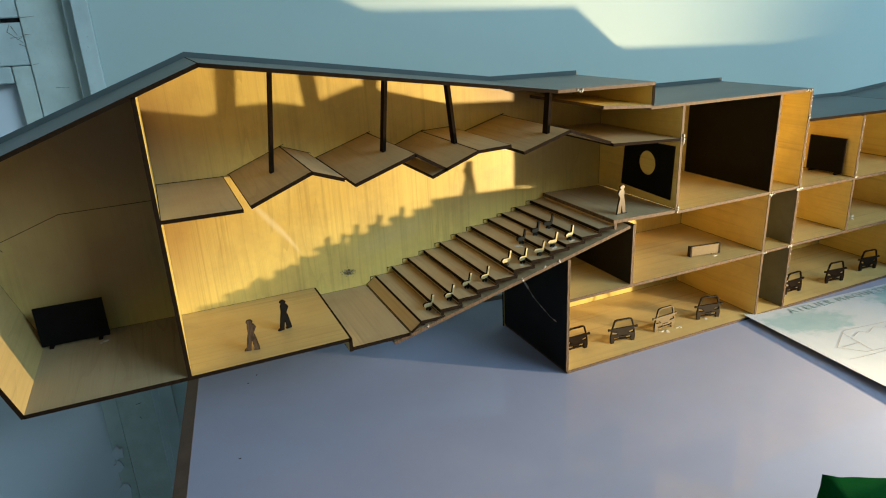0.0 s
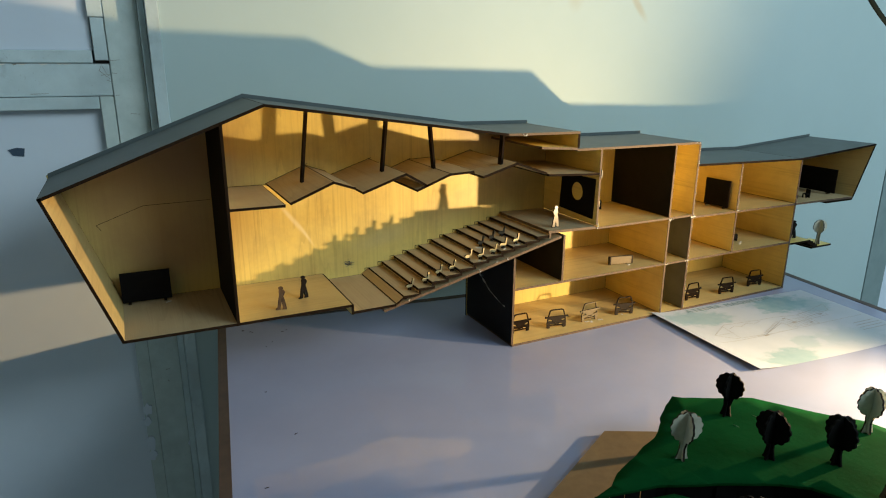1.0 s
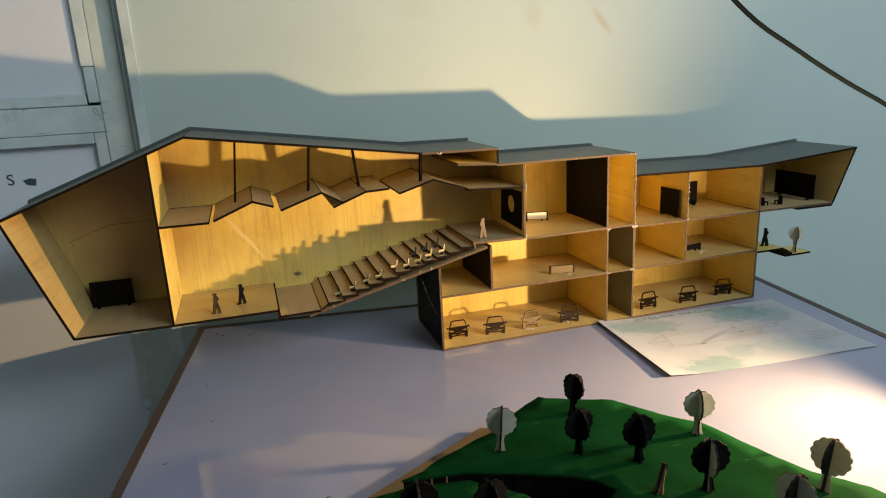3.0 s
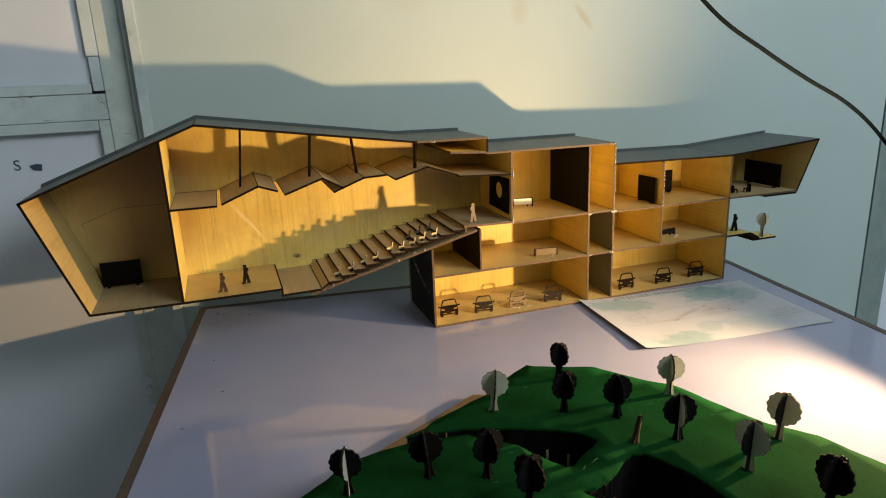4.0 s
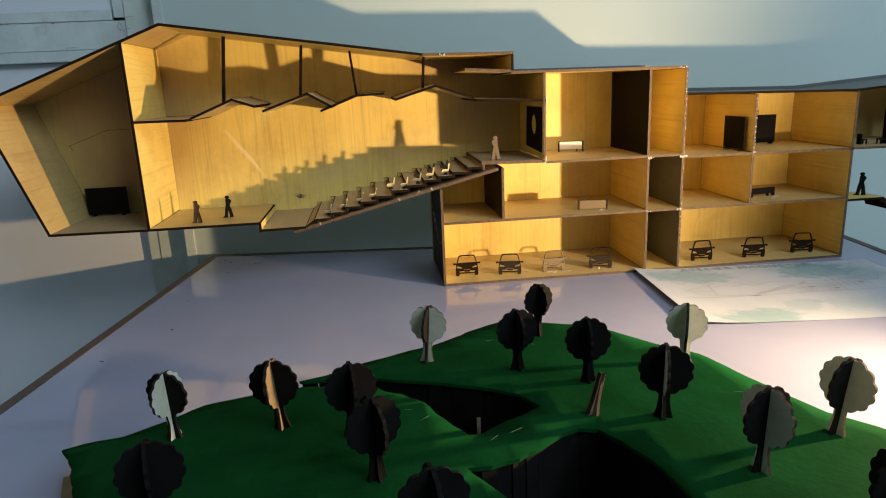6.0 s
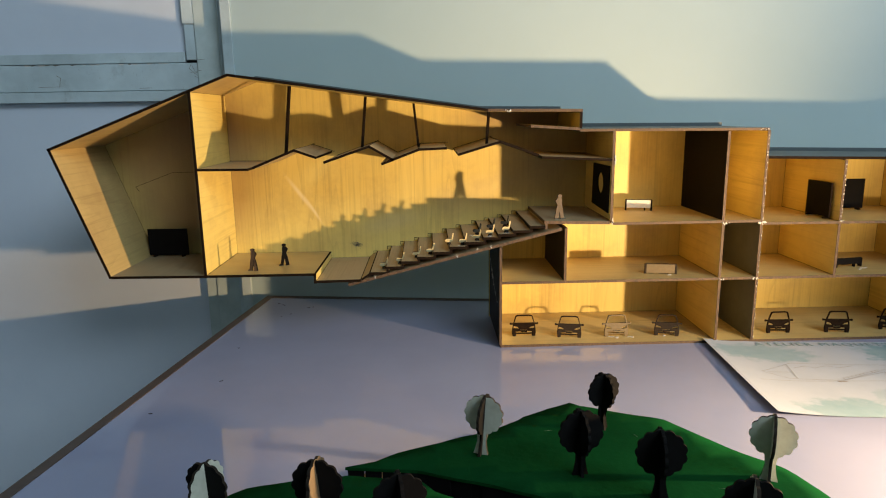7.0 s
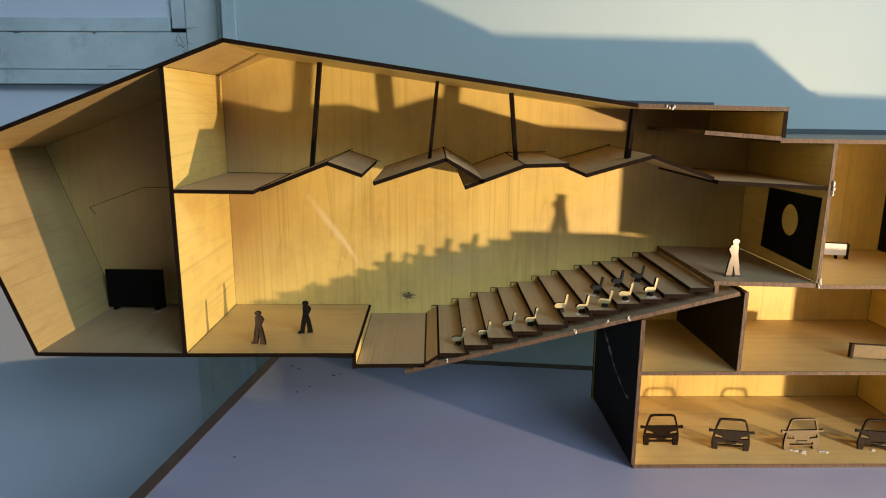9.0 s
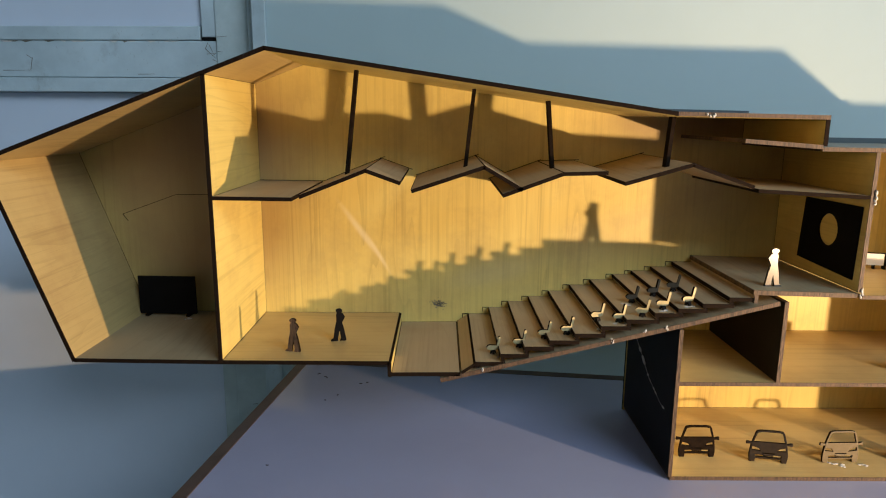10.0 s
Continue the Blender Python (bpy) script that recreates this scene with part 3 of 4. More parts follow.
PIT = [(-0.046, -0.501), (-0.034, -0.5015), (-0.019, -0.497), (-0.004, -0.487), (0.010, -0.476), (0.019, -0.472), (0.029, -0.475), (0.037, -0.490), (0.042, -0.504), (0.046, -0.520), (0.0475, -0.545),
       (0.051, -0.565), (0.050, -0.585), (0.03, -0.605), (0.0, -0.585), (-0.017, -0.558), (-0.028, -0.536), (-0.037, -0.520), (-0.044, -0.507), (-0.046, -0.501)]


def inside(p, ring):
    odd = False
    for (ax, ay), (bx, by) in zip(ring, ring[1:] + ring[:1]):
        if (ay > p[1]) != (by > p[1]) and p[0] < (bx - ax) * (p[1] - ay) / (by - ay) + ax:
            odd = not odd
    return odd


def sheet_with_holes(rim, holes, low, top):
    """A sheet with openings cut right through, whose faces follow two heights over the plan."""
    rings = [rim, *holes]
    flat = [Vector(p) for r in rings for p in r]
    edges, start = [], 0
    for r in rings:
        edges += [(start + i, start + (i + 1) % len(r)) for i in range(len(r))]
        start += len(r)
    xs, ys = [p[0] for p in rim], [p[1] for p in rim]
    step = (max(xs) - min(xs)) / 26
    grid = [(min(xs) + step * (i + 0.5), min(ys) + step * (j + 0.5)) for i in range(26) for j in range(int((max(ys) - min(ys)) / step))]
    flat += [Vector(p) for p in grid if inside(p, rim) and not any(inside(p, h) for h in holes)]
    vs, es, fs = mathutils.geometry.delaunay_2d_cdt(flat, edges, [], 0, 1e-6)[:3]
    bm = bmesh.new()
    up = [bm.verts.new((v.x, v.y, top(v.x, v.y))) for v in vs]
    dn = [bm.verts.new((v.x, v.y, low(v.x, v.y))) for v in vs]
    for f in fs:
        c = sum((vs[i] for i in f), Vector((0, 0))) / len(f)
        if inside(c, rim) and not any(inside(c, h) for h in holes):
            bm.faces.new([up[i] for i in f]).smooth = True
            bm.faces.new([dn[i] for i in reversed(f)])
    n = len(vs)
    bm.verts.index_update()
    for e in [e for e in bm.edges if len(e.link_faces) == 1 and e.verts[0].index < n]:
        a, b = e.verts
        bm.faces.new((a, b, dn[b.index], dn[a.index]))
    bmesh.ops.delete(bm, geom=[v for v in bm.verts if not v.link_faces], context="VERTS")
    bmesh.ops.recalc_face_normals(bm, faces=bm.faces[:])
    return bm


RIM = wavy(RIM_A + RIM_B, 0.008, 0.0008, 2) + [RIM_B[-1]] + wavy(BANK_NEAR, 0.006, 0.0006, 3) + wavy(BANK_FAR, 0.006, 0.0005, 4) + [BANK_FAR[-1]] + wavy(RIM_C, 0.008, 0.0008, 5)
bm = sheet_with_holes(RIM, [wavy(PIT, 0.006, 0.0006, 6)], lambda x, y: hill(x, y) - SHEET, hill)
green_sheet = part("green_sheet", bm, [GREEN], green)
FOOT = T + 0.0056
# black sheet added so that the bottom of the channel looks dark
bm = bmesh.new()
prism(bm, [(x + 0.012 - 0.02 * (x + 0.02), y + 0.016) for x, y in [*BANK_NEAR, *BANK_FAR[1:]]], "z", T + 0.005, FOOT)
part("pit_blackout", bm, BLACK, green, "black sheet added over the base board to darken the channel")
# black card strips that hang round the pits and stand on the base board
rng = random.Random(11)
for bank in (BANK_FAR, PIT[1:12]):
    for i in range(len(bank) - 1):
        p, q = Vector(bank[i]), Vector(bank[i + 1])
        n = max(1, round((q - p).length / 0.011))
        side = Vector((-(q - p).y, (q - p).x)).normalized() * (-0.002 if bank is BANK_FAR else 0.002)
        gappy = bank is BANK_FAR and i > 5
        for k in range(n):
            w = 0.92 if gappy else 1.25
            a, b = p.lerp(q, (k - (0.0 if gappy else 0.25)) / n) + side * rng.uniform(0.6, 1.5), p.lerp(q, (k + w) / n) + side * rng.uniform(0.6, 1.5)
            c = (a + b) / 2
            bm = bmesh.new()
            prism(bm, [tuple(a), tuple(b), tuple(b + side * 0.6), tuple(a + side * 0.6)], "z", FOOT + (rng.uniform(0.003, 0.012) if gappy else 0.0), hill(c.x, c.y) - SHEET)
            part("pit_strip", bm, BLACK, green, "black card strip")
# torn pale corners of card low in the nearer pit
for x, y in ((0.000, -0.490), (0.012, -0.483), (0.022, -0.480), (0.032, -0.488)):
    bm = bmesh.new()
    prism(bm, [(x - 0.007, FOOT - 0.0006), (x + 0.008, FOOT - 0.0006), (x + rng.uniform(0, 0.005), FOOT + rng.uniform(0.013, 0.020))], "y", y, y + 0.0008)
    part("card_corner", bm, GREYCUT, green, "torn pale corner of card")
# narrow pale uprights in the channel
for x, y, h in ((-0.0250, -0.4050, 0.033), (-0.0105, -0.4185, 0.033)):
    bm = bmesh.new()
    block(bm, x - 0.0012, x + 0.0012, y - 0.0005, y + 0.0005, FOOT, FOOT + h)
    part("card_strip", bm, CHARGREY, green, "narrow pale upright of card")
for x, y in ((0.03, -0.29), (0.11, -0.38), (0.15, -0.55), (-0.2, -0.45), (-0.1, -0.6), (0.1, -0.65)):
    bm = bmesh.new()
    block(bm, x - 0.012, x + 0.012, y - 0.0015, y + 0.0015, T + 0.005, hill(x, y) - SHEET)
    part("support", bm, TAN, green)

# fine pale scratches in the green paint
rng = random.Random(51)
for x, y in ((-0.028, -0.474), (-0.015, -0.468), (-0.062, -0.440), (-0.07, -0.425), (0.09, -0.40), (0.03, -0.33), (0.06, -0.325), (-0.10, -0.46), (0.13, -0.44), (0.0, -0.31)):
    a, l = rng.uniform(0, 3.1), rng.uniform(0.002, 0.006)
    d, w = Vector((math.cos(a), math.sin(a))) * l, Vector((-math.sin(a), math.cos(a))) * 0.00018
    c = Vector((x, y))
    bm = bmesh.new()
    prism(bm, [tuple(c - d), tuple(c - w), tuple(c + d), tuple(c + w)], "z", hill(x, y) - 0.0002, hill(x, y) + 0.0001)
    part("scratch", bm, PALEGREEN, green_sheet, "fine pale scratch")

# ---- trees of two crossed plates ----


def tree_plate(bm, turn, height, crown, lobes, mat, flip):
    r = crown
    cz = height - r
    pts = [(-0.0052, 0.0), (-0.0040, 0.004), (-0.0030, 0.010), (-0.0031, cz - r * 0.95)]
    n = lobes * 6
    for i in range(n + 1):
        a = math.radians(-103) - math.radians(334) * i / n
        rr = r * (0.92 + 0.09 * abs(math.sin(a * lobes / 2 + flip)))
        pts.append((rr * math.cos(a), cz + rr * math.sin(a)))
    pts += [(0.0031, cz - r * 0.95), (0.0030, 0.010), (0.0040, 0.004), (0.0052, 0.0)]
    before = set(bm.verts)
    made = prism(bm, pts, "y", -0.0009, 0.0009, mat[0], 0 if mat == (0, 0) else 2)
    made[1].material_index = mat[1]
    new_verts = [v for v in bm.verts if v not in before]
    bmesh.ops.rotate(bm, verts=new_verts, cent=(0, 0, 0), matrix=Matrix.Rotation(radians(turn), 3, "Z"))


def tree(x, y, z, turn, a, b, height=0.047, crown=0.0168, lean=0.0, group="trees on the green board", label=""):
    t = thing("model_tree", label, "tree", group)
    t.matrix_world = Matrix.Translation((x, y, z)) @ Matrix.Rotation(radians(lean), 4, "Y")
    crown *= 0.905
    mats = [BLACK, GREYCUT, DARKCUT, BROWN]
    for k, (m, extra) in enumerate(((a, 0), (b, 90))):
        bm = bmesh.new()
        tree_plate(bm, turn + extra, height, crown, 13, m, k * 0.5)
        part("plate", bm, mats, t)
    return t


DARK_TREE = "black-painted cut-board tree of two crossed plates"
LIGHT_TREE = "pale grey cut-board tree with dark scalloped edges"
HALF_TREE = "cut-board tree with one black and one pale plate"
BB, BG, GB, GG, WB = (0, 0), (0, 1), (1, 0), (1, 1), (3, 0)
for x, y, turn, a, b, h, c, lean in (
        (-0.052, -0.343, -23, GG, BG, 0.0425, 0.0150, 4), (0.039, -0.309, 20, BB, BB, 0.0425, 0.0142, 2), (0.007, -0.379, 8, BB, BB, 0.0430, 0.0160, 0),
        (0.046, -0.410, -8, BB, BB, 0.0430, 0.0160, -1), (0.121, -0.389, -26, GG, GG, 0.0425, 0.0148, 1), (0.070, -0.466, -19, BB, BG, 0.0430, 0.0162, 1),
        (0.153, -0.494, -70, GG, BG, 0.0430, 0.0162, 7), (0.091, -0.525, -73, GG, BG, 0.0430, 0.0162, 2), (0.107, -0.584, 5, BB, BB, 0.0430, 0.0162, 4),
        (-0.211, -0.412, 68, GG, GB, 0.0425, 0.0152, -2), (-0.145, -0.425, -10, BB, WB, 0.0430, 0.0160, -5), (-0.103, -0.449, 12, BB, BB, 0.0430, 0.0160, 2),
        (-0.090, -0.500, 25, BB, BB, 0.0430, 0.0160, 0), (-0.187, -0.514, 15, BB, BB, 0.0430, 0.0162, -2), (-0.068, -0.569, 10, BB, BB, 0.0430, 0.0160, 0)):
    tree(x, y, hill(x, y), turn, a, b, h, c, lean, label=DARK_TREE if a + b == (0, 0, 0, 0) else LIGHT_TREE if a + b == (1, 1, 1, 1) else HALF_TREE)
# a bare trunk, and a stub nearer the front
for x, y, h, lean in ((0.0325, -0.456, 0.0245, 12), (-0.171, -0.530, 0.020, 0)):
    t = thing("bare_trunk", "bare brown cut-board trunk without a crown, on the green board", "tree", "trees on the green board")
    t.matrix_world = Matrix.Translation((x, y, hill(x, y))) @ Matrix.Rotation(radians(lean), 4, "Y")
    for turn in (30, 120):
        bm = bmesh.new()
        prism(bm, [(-0.0042, 0), (0.0042, 0), (0.0028, 0.008), (0.0022, h), (-0.0016, h + 0.001), (-0.0026, 0.008)], "y", -0.0012, 0.0012, 0, 1)
        bmesh.ops.rotate(bm, verts=bm.verts[:], cent=(0, 0, 0), matrix=Matrix.Rotation(radians(turn), 3, "Z"))
        part("plate", bm, [BROWN, DARKCUT], t)

# ---- flat cut-out cars in the garages ----
CAR_RIM = [(-0.48, 0.0), (-0.345, 0.0), (-0.335, 0.085), (0.335, 0.085), (0.345, 0.0), (0.48, 0.0), (0.50, 0.12), (0.50, 0.20), (0.47, 0.40), (0.45, 0.49), (0.37, 0.735), (0.34, 0.78), (0.24, 0.80),
           (-0.24, 0.80), (-0.34, 0.78), (-0.37, 0.735), (-0.45, 0.49), (-0.47, 0.40), (-0.50, 0.20), (-0.50, 0.12)]
CAR_HOLES = [[(-0.41, 0.50), (0.41, 0.50), (0.325, 0.74), (0.22, 0.762), (-0.22, 0.762), (-0.325, 0.74)], [(-0.45, 0.30), (-0.20, 0.275), (-0.27, 0.35), (-0.43, 0.39)], [(0.45, 0.30), (0.43, 0.39), (0.27, 0.35), (0.20, 0.275)],
             [(-0.15, 0.212), (0.15, 0.212), (0.17, 0.24), (-0.17, 0.24)], [(-0.33, 0.12), (0.33, 0.12), (0.35, 0.18), (0.13, 0.185), (0.13, 0.155), (-0.13, 0.155), (-0.13, 0.185), (-0.35, 0.18)]]
MIRRORS = [[(-0.60, 0.44), (-0.45, 0.445), (-0.44, 0.485), (-0.59, 0.51)], [(0.45, 0.445), (0.60, 0.44), (0.59, 0.51), (0.44, 0.485)]]


def car(x0, y0, x1, y1, face, rim, label):
    m = Matrix.Translation(((x0 + x1) / 2, (y0 + y1) / 2, F1)) @ Matrix.Rotation(math.atan2(y1 - y0, x1 - x0), 4, "Z")
    c = thing("car_cutout", label, "model car", "cars in the garages")
    c.matrix_world = m
    s, squash = 0.0300, 1.16
    bm = sheet_with_holes([(x * s, z * s * squash) for x, z in CAR_RIM], [[(x * s, z * s * squash) for x, z in h] for h in CAR_HOLES], lambda x, y: -0.001, lambda x, y: 0.001)
    for f in bm.faces:
        f.normal_update()
        f.material_index = 0 if abs(f.normal.z) > 0.5 else 1
    bmesh.ops.rotate(bm, verts=bm.verts[:], cent=(0, 0, 0), matrix=Matrix.Rotation(radians(90), 3, "X"))
    part("front", bm, [face, rim], c)
    for quad in MIRRORS:
        bm = bmesh.new()
        prism(bm, [(x * s, z * s * squash) for x, z in quad], "y", -0.0009, 0.0009, 0, 1)
        part("mirror", bm, [face, rim], c)
    return c


for x0, y0, x1, y1, pale in ((0.0200, 0.032, 0.0460, 0.032, 0), (0.0765, 0.0255, 0.1010, 0.0215, 2), (0.1345, 0.0235, 0.1620, 0.0245, 1), (0.1990, 0.0235, 0.2230, 0.0185, 2),
                             (0.3415, 0.0225, 0.3655, 0.0225, 0), (0.4135, 0.0210, 0.4395, 0.0180, 0), (0.4875, 0.027, 0.5135, 0.024, 0)):
    face = (CHAR, FADED, DARKCUT)[pale]
    car(x0, y0, x1, y1, face, CHAR, ("dark brown cut-board car front standing on the garage floor", "pale unpainted cut-board car front standing on the garage floor",
                                     "dark brown cut-board car front standing on the garage floor")[pale])

# ---- flat cut-out figures, plain shapes ----
HEAD = [(-0.015 + 0.098 * math.cos(radians(a)), 0.935 + 0.066 * math.sin(radians(a))) for a in range(-60, 241, 20)]
WALKER = [(-0.27, 0.0), (-0.07, 0.0), (-0.064, 0.08), (-0.01, 0.33), (0.025, 0.07), (0.0, 0.0), (0.18, 0.0), (0.18, 0.07), (0.12, 0.40), (0.07, 0.57), (0.157, 0.745), (0.10, 0.84), *HEAD,
          (-0.10, 0.82), (-0.10, 0.60), (-0.147, 0.40), (-0.196, 0.08), (-0.27, 0.03)]


def figure(x, y, z, height, turn, face, rim, label, mirror=1):
    bm = bmesh.new()
    prism(bm, [(mirror * px * height, pz * height) for px, pz in WALKER], "y", -0.001, 0.001, 0, 1)
    f = part("scale_figure", bm, [face, rim])
    f.matrix_world = Matrix.Translation((x, y, z)) @ Matrix.Rotation(radians(turn), 4, "Z")
    return tagged(f, label, "figure", "figures in the model")


figure(-0.297, 0.0205, 0.848, 0.0272, -12, BROWNEDGE, CHAR, "brown cut-board scale figure standing on the stage")
figure(-0.265, 0.0465, 0.848, 0.0275, 14, BLACK, CHAR, "dark cut-board scale figure standing on the stage")
figure(0.071, 0.0150, 0.9045, 0.0300, 6.5, PALE, DARKCUT, "pale cut-board scale figure standing in the lobby", -1)
figure(0.577, 0.022, 0.829, 0.031, -20, BLACK, BLACK, "black cut-board scale figure on the balcony")

# ---- seats on the treads ----


SEAT_SIDE = [(-0.0056, 0.0044), (-0.0046, 0.0036), (0.0028, 0.0036), (0.0042, 0.0048), (0.0046, 0.0070), (0.0062, 0.0150), (0.0052, 0.0156), (0.0043, 0.0154), (0.0028, 0.0076), (-0.0034, 0.0080), (-0.0050, 0.0074), (-0.0060, 0.0060)]


def seat(x, y, z, turn, face):
    """A chair outline cut from thin board, on a dark crossed foot."""
    s = thing("theatre_seat", "tiny pale cut-board seat with burnt edges glued on a tread", "seat", "theatre seats")
    s.matrix_world = Matrix.Translation((x, y, z)) @ Matrix.Rotation(radians(turn), 4, "Z") @ Matrix.Scale(0.9, 4)
    bm = bmesh.new()
    prism(bm, SEAT_SIDE, "y", -0.0013, 0.0013, 0, 1)
    part("seat", bm, [face, CHAR], s)
    for k, axis in enumerate("yx"):
        bm = bmesh.new()
        prism(bm, [(-0.0030, 0.0), (-0.0018, 0.0), (-0.0010, 0.0014), (0.0010, 0.0014), (0.0020, 0.0), (0.0030, 0.0), (0.0022, 0.0026), (0.0012, 0.0036 - 0.0002 * k), (-0.0012, 0.0036 - 0.0002 * k), (-0.0022, 0.0026)], axis, -0.0010, 0.0010)
        part("foot", bm, DARKCUT, s)
    return s


def tread_z(x):
    return STEP_Z[max(i for i in range(11) if STEP_X[i] <= x)]


rng = random.Random(5)
for x, y in ((-0.1400, 0.020), (-0.1200, 0.017), (-0.1000, 0.021), (-0.0835, 0.016), (-0.0605, 0.0155), (-0.0445, 0.0125), (-0.0275, 0.010), (-0.0115, 0.012), (0.0075, 0.012),
             (-0.0245, 0.048), (-0.0070, 0.050), (0.0105, 0.053)):
    seat(x, y, tread_z(x), rng.uniform(-14, 14), SEATWOOD if y < 0.04 else SHADESEAT)

# ---- boards, benches and screens in the rooms ----


def screen(name, x0, x1, y0, y1, z0, z1, mat, label, feet=True, category="screen"):
    """A thin board standing between two plan points."""
    s = thing(name, label, category)
    length = math.hypot(x1 - x0, y1 - y0)
    s.matrix_world = Matrix.Translation(((x0 + x1) / 2, (y0 + y1) / 2, z0)) @ Matrix.Rotation(math.atan2(y1 - y0, x1 - x0), 4, "Z")
    lift = 0.002 if feet else 0.0
    bm = bmesh.new()
    prism(bm, [(-length / 2, lift), (length / 2, lift), (length / 2, z1 - z0), (-length / 2, z1 - z0)], "y", -0.001, 0.001, 0, 1)
    part("panel", bm, [mat, CHAR], s)
    if feet:
        for fx in (-length * 0.36, length * 0.36):
            bm = bmesh.new()
            block(bm, fx - 0.0015, fx + 0.0015, -0.004, 0.004, 0.0, 0.002)
            part("foot", bm, CHAR, s)
    return s


screen("stage_screen", -0.459, -0.4065, 0.111, 0.109, 0.849, 0.8862, BLACK, "black screen board standing on the floor near the back panel")
screen("display_board", 0.3955, 0.3975, 0.058, 0.013, 0.899, 0.9425, BLACK, "black board leaning beside the room wall")
screen("display_board", 0.448, 0.487, 0.089, 0.087, 0.8985, 0.939, BLACK, "black board standing at the back of the room")
screen("cantilever_screen", 0.6715, 0.6725, 0.022, 0.108, 0.8965, 0.940, BLACK, "large black screen board in the cantilevered end room")

# ring board on the lobby wall
bm = bmesh.new()
cy, cz, rr = 0.0445, 0.9445, 0.0128
corners = [(0.008, 0.9120), (0.084, 0.9150), (0.080, 0.9665), (0.006, 0.9675)]


def on_rim(a):
    d = Vector((math.cos(a), math.sin(a)))
    best = None
    for i in range(4):
        p, q = Vector(corners[i]), Vector(corners[(i + 1) % 4])
        e = q - p
        den = d.x * e.y - d.y * e.x
        if abs(den) < 1e-9:
            continue
        w = p - Vector((cy, cz))
        t, u = (w.x * e.y - w.y * e.x) / den, (w.x * d.y - w.y * d.x) / den
        if t > 0 and -1e-6 <= u <= 1 + 1e-6 and (best is None or t < best):
            best = t
    return (cy + d.x * best, cz + d.y * best)


angles = sorted([2 * math.pi * i / 40 for i in range(40)] + [math.atan2(c[1] - cz, c[0] - cy) % (2 * math.pi) for c in corners])
loops = []
for x in (0.1272, 0.1294):
    loops.append(([bm.verts.new((x, cy + rr * math.cos(a), cz + rr * math.sin(a))) for a in angles], [bm.verts.new((x, *on_rim(a))) for a in angles]))
for i in range(len(angles)):
    j = (i + 1) % len(angles)
    (ia, oa), (ib, ob) = loops
    bm.faces.new((ia[i], ia[j], oa[j], oa[i]))
    bm.faces.new((ib[i], ob[i], ob[j], ib[j]))
    bm.faces.new((ia[i], ib[i], ib[j], ia[j]))
    bm.faces.new((oa[i], oa[j], ob[j], ob[i]))
bmesh.ops.recalc_face_normals(bm, faces=bm.faces[:])
part("ring_board", bm, BLACK, lobby_wall, "black board with a round hole")


def bench(x0, x1, y0, y1, z, height, panel_mat, frame_mat, label, low=0.0035):
    b = thing("bench", label, "bench", "benches in the model")
    length = math.hypot(x1 - x0, y1 - y0)
    b.matrix_world = Matrix.Translation(((x0 + x1) / 2, (y0 + y1) / 2, z)) @ Matrix.Rotation(math.atan2(y1 - y0, x1 - x0), 4, "Z")
    bm = bmesh.new()
    prism(bm, [(-length / 2 + 0.001, low), (length / 2 - 0.001, low), (length / 2 - 0.001, height - 0.0008), (-length / 2 + 0.001, height - 0.0008)], "y", -0.0008, 0.0008)
    part("panel", bm, panel_mat, b)
    bm = bmesh.new()
    block(bm, -length / 2, length / 2, -0.001, 0.001, height - 0.0008, height)
    part("top_bar", bm, frame_mat, b)
    for sx in (-1, 1):
        bm = bmesh.new()
        block(bm, sx * length / 2 - 0.001, sx * length / 2 + 0.001, -0.0012, 0.004, 0.0, height - 0.0008)
        part("end_frame", bm, frame_mat, b)
    bm = bmesh.new()
    block(bm, length * 0.22, length * 0.22 + 0.0015, -0.001, 0.003, 0.0, low)
    part("leg", bm, frame_mat, b)
    return b


bench(0.176, 0.207, 0.096, 0.087, F3, 0.0145, WHITE, BLACK, "white-backed bench with a black frame in the tall room")
bench(0.183, 0.2185, 0.028, 0.0215, F2, 0.0128, FADED, DARKCUT, "pale cut-board bench with thin dark edges", 0.001)
bench(0.428, 0.463, 0.036, 0.042, F2, 0.0118, BLACK, BLACK, "dark bench on the middle floor")

# chairs in the cantilevered room
for x, y, turn in ((0.577, 0.030, 0), (0.601, 0.026, 180)):
    c = thing("chair", "tiny black cut-board chair in the end room", "chair", "chairs in the end room")
    c.matrix_world = Matrix.Translation((x, y, 0.8965)) @ Matrix.Rotation(radians(turn), 4, "Z")
    for pname, b in (("seat", (-0.004, 0.004, -0.004, 0.004, 0.006, 0.0075)), ("backrest", (-0.0055, -0.004, -0.004, 0.004, 0.0, 0.0145)), ("leg", (0.0025, 0.004, -0.004, -0.0025, 0, 0.006)), ("leg", (0.0025, 0.004, 0.0025, 0.004, 0, 0.006))):
        bm = bmesh.new()
        block(bm, *b)
        part(pname, bm, BLACK, c)

# balcony with three steps
board("balcony_floor", (0.5415, 0.829), (0.594, 0.829), 0.0, 0.046, model, PLYX)
for i in range(3):
    board("balcony_step", (0.588 + 0.007 * i, 0.8255 - 0.0035 * i), (0.602 + 0.006 * i, 0.8255 - 0.0035 * i), 0.0, 0.044, model, [CHAR, CHAR], 0.0035)
board("balcony_floor", (0.600, 0.8155), (0.652, 0.8155), 0.0, 0.040, model, PLYX)
tree(0.629, 0.010, 0.8155, -25, GG, GG, 0.043, 0.0130, 0, "trees on the balcony", "pale cut-board tree with a dark edge on the balcony")
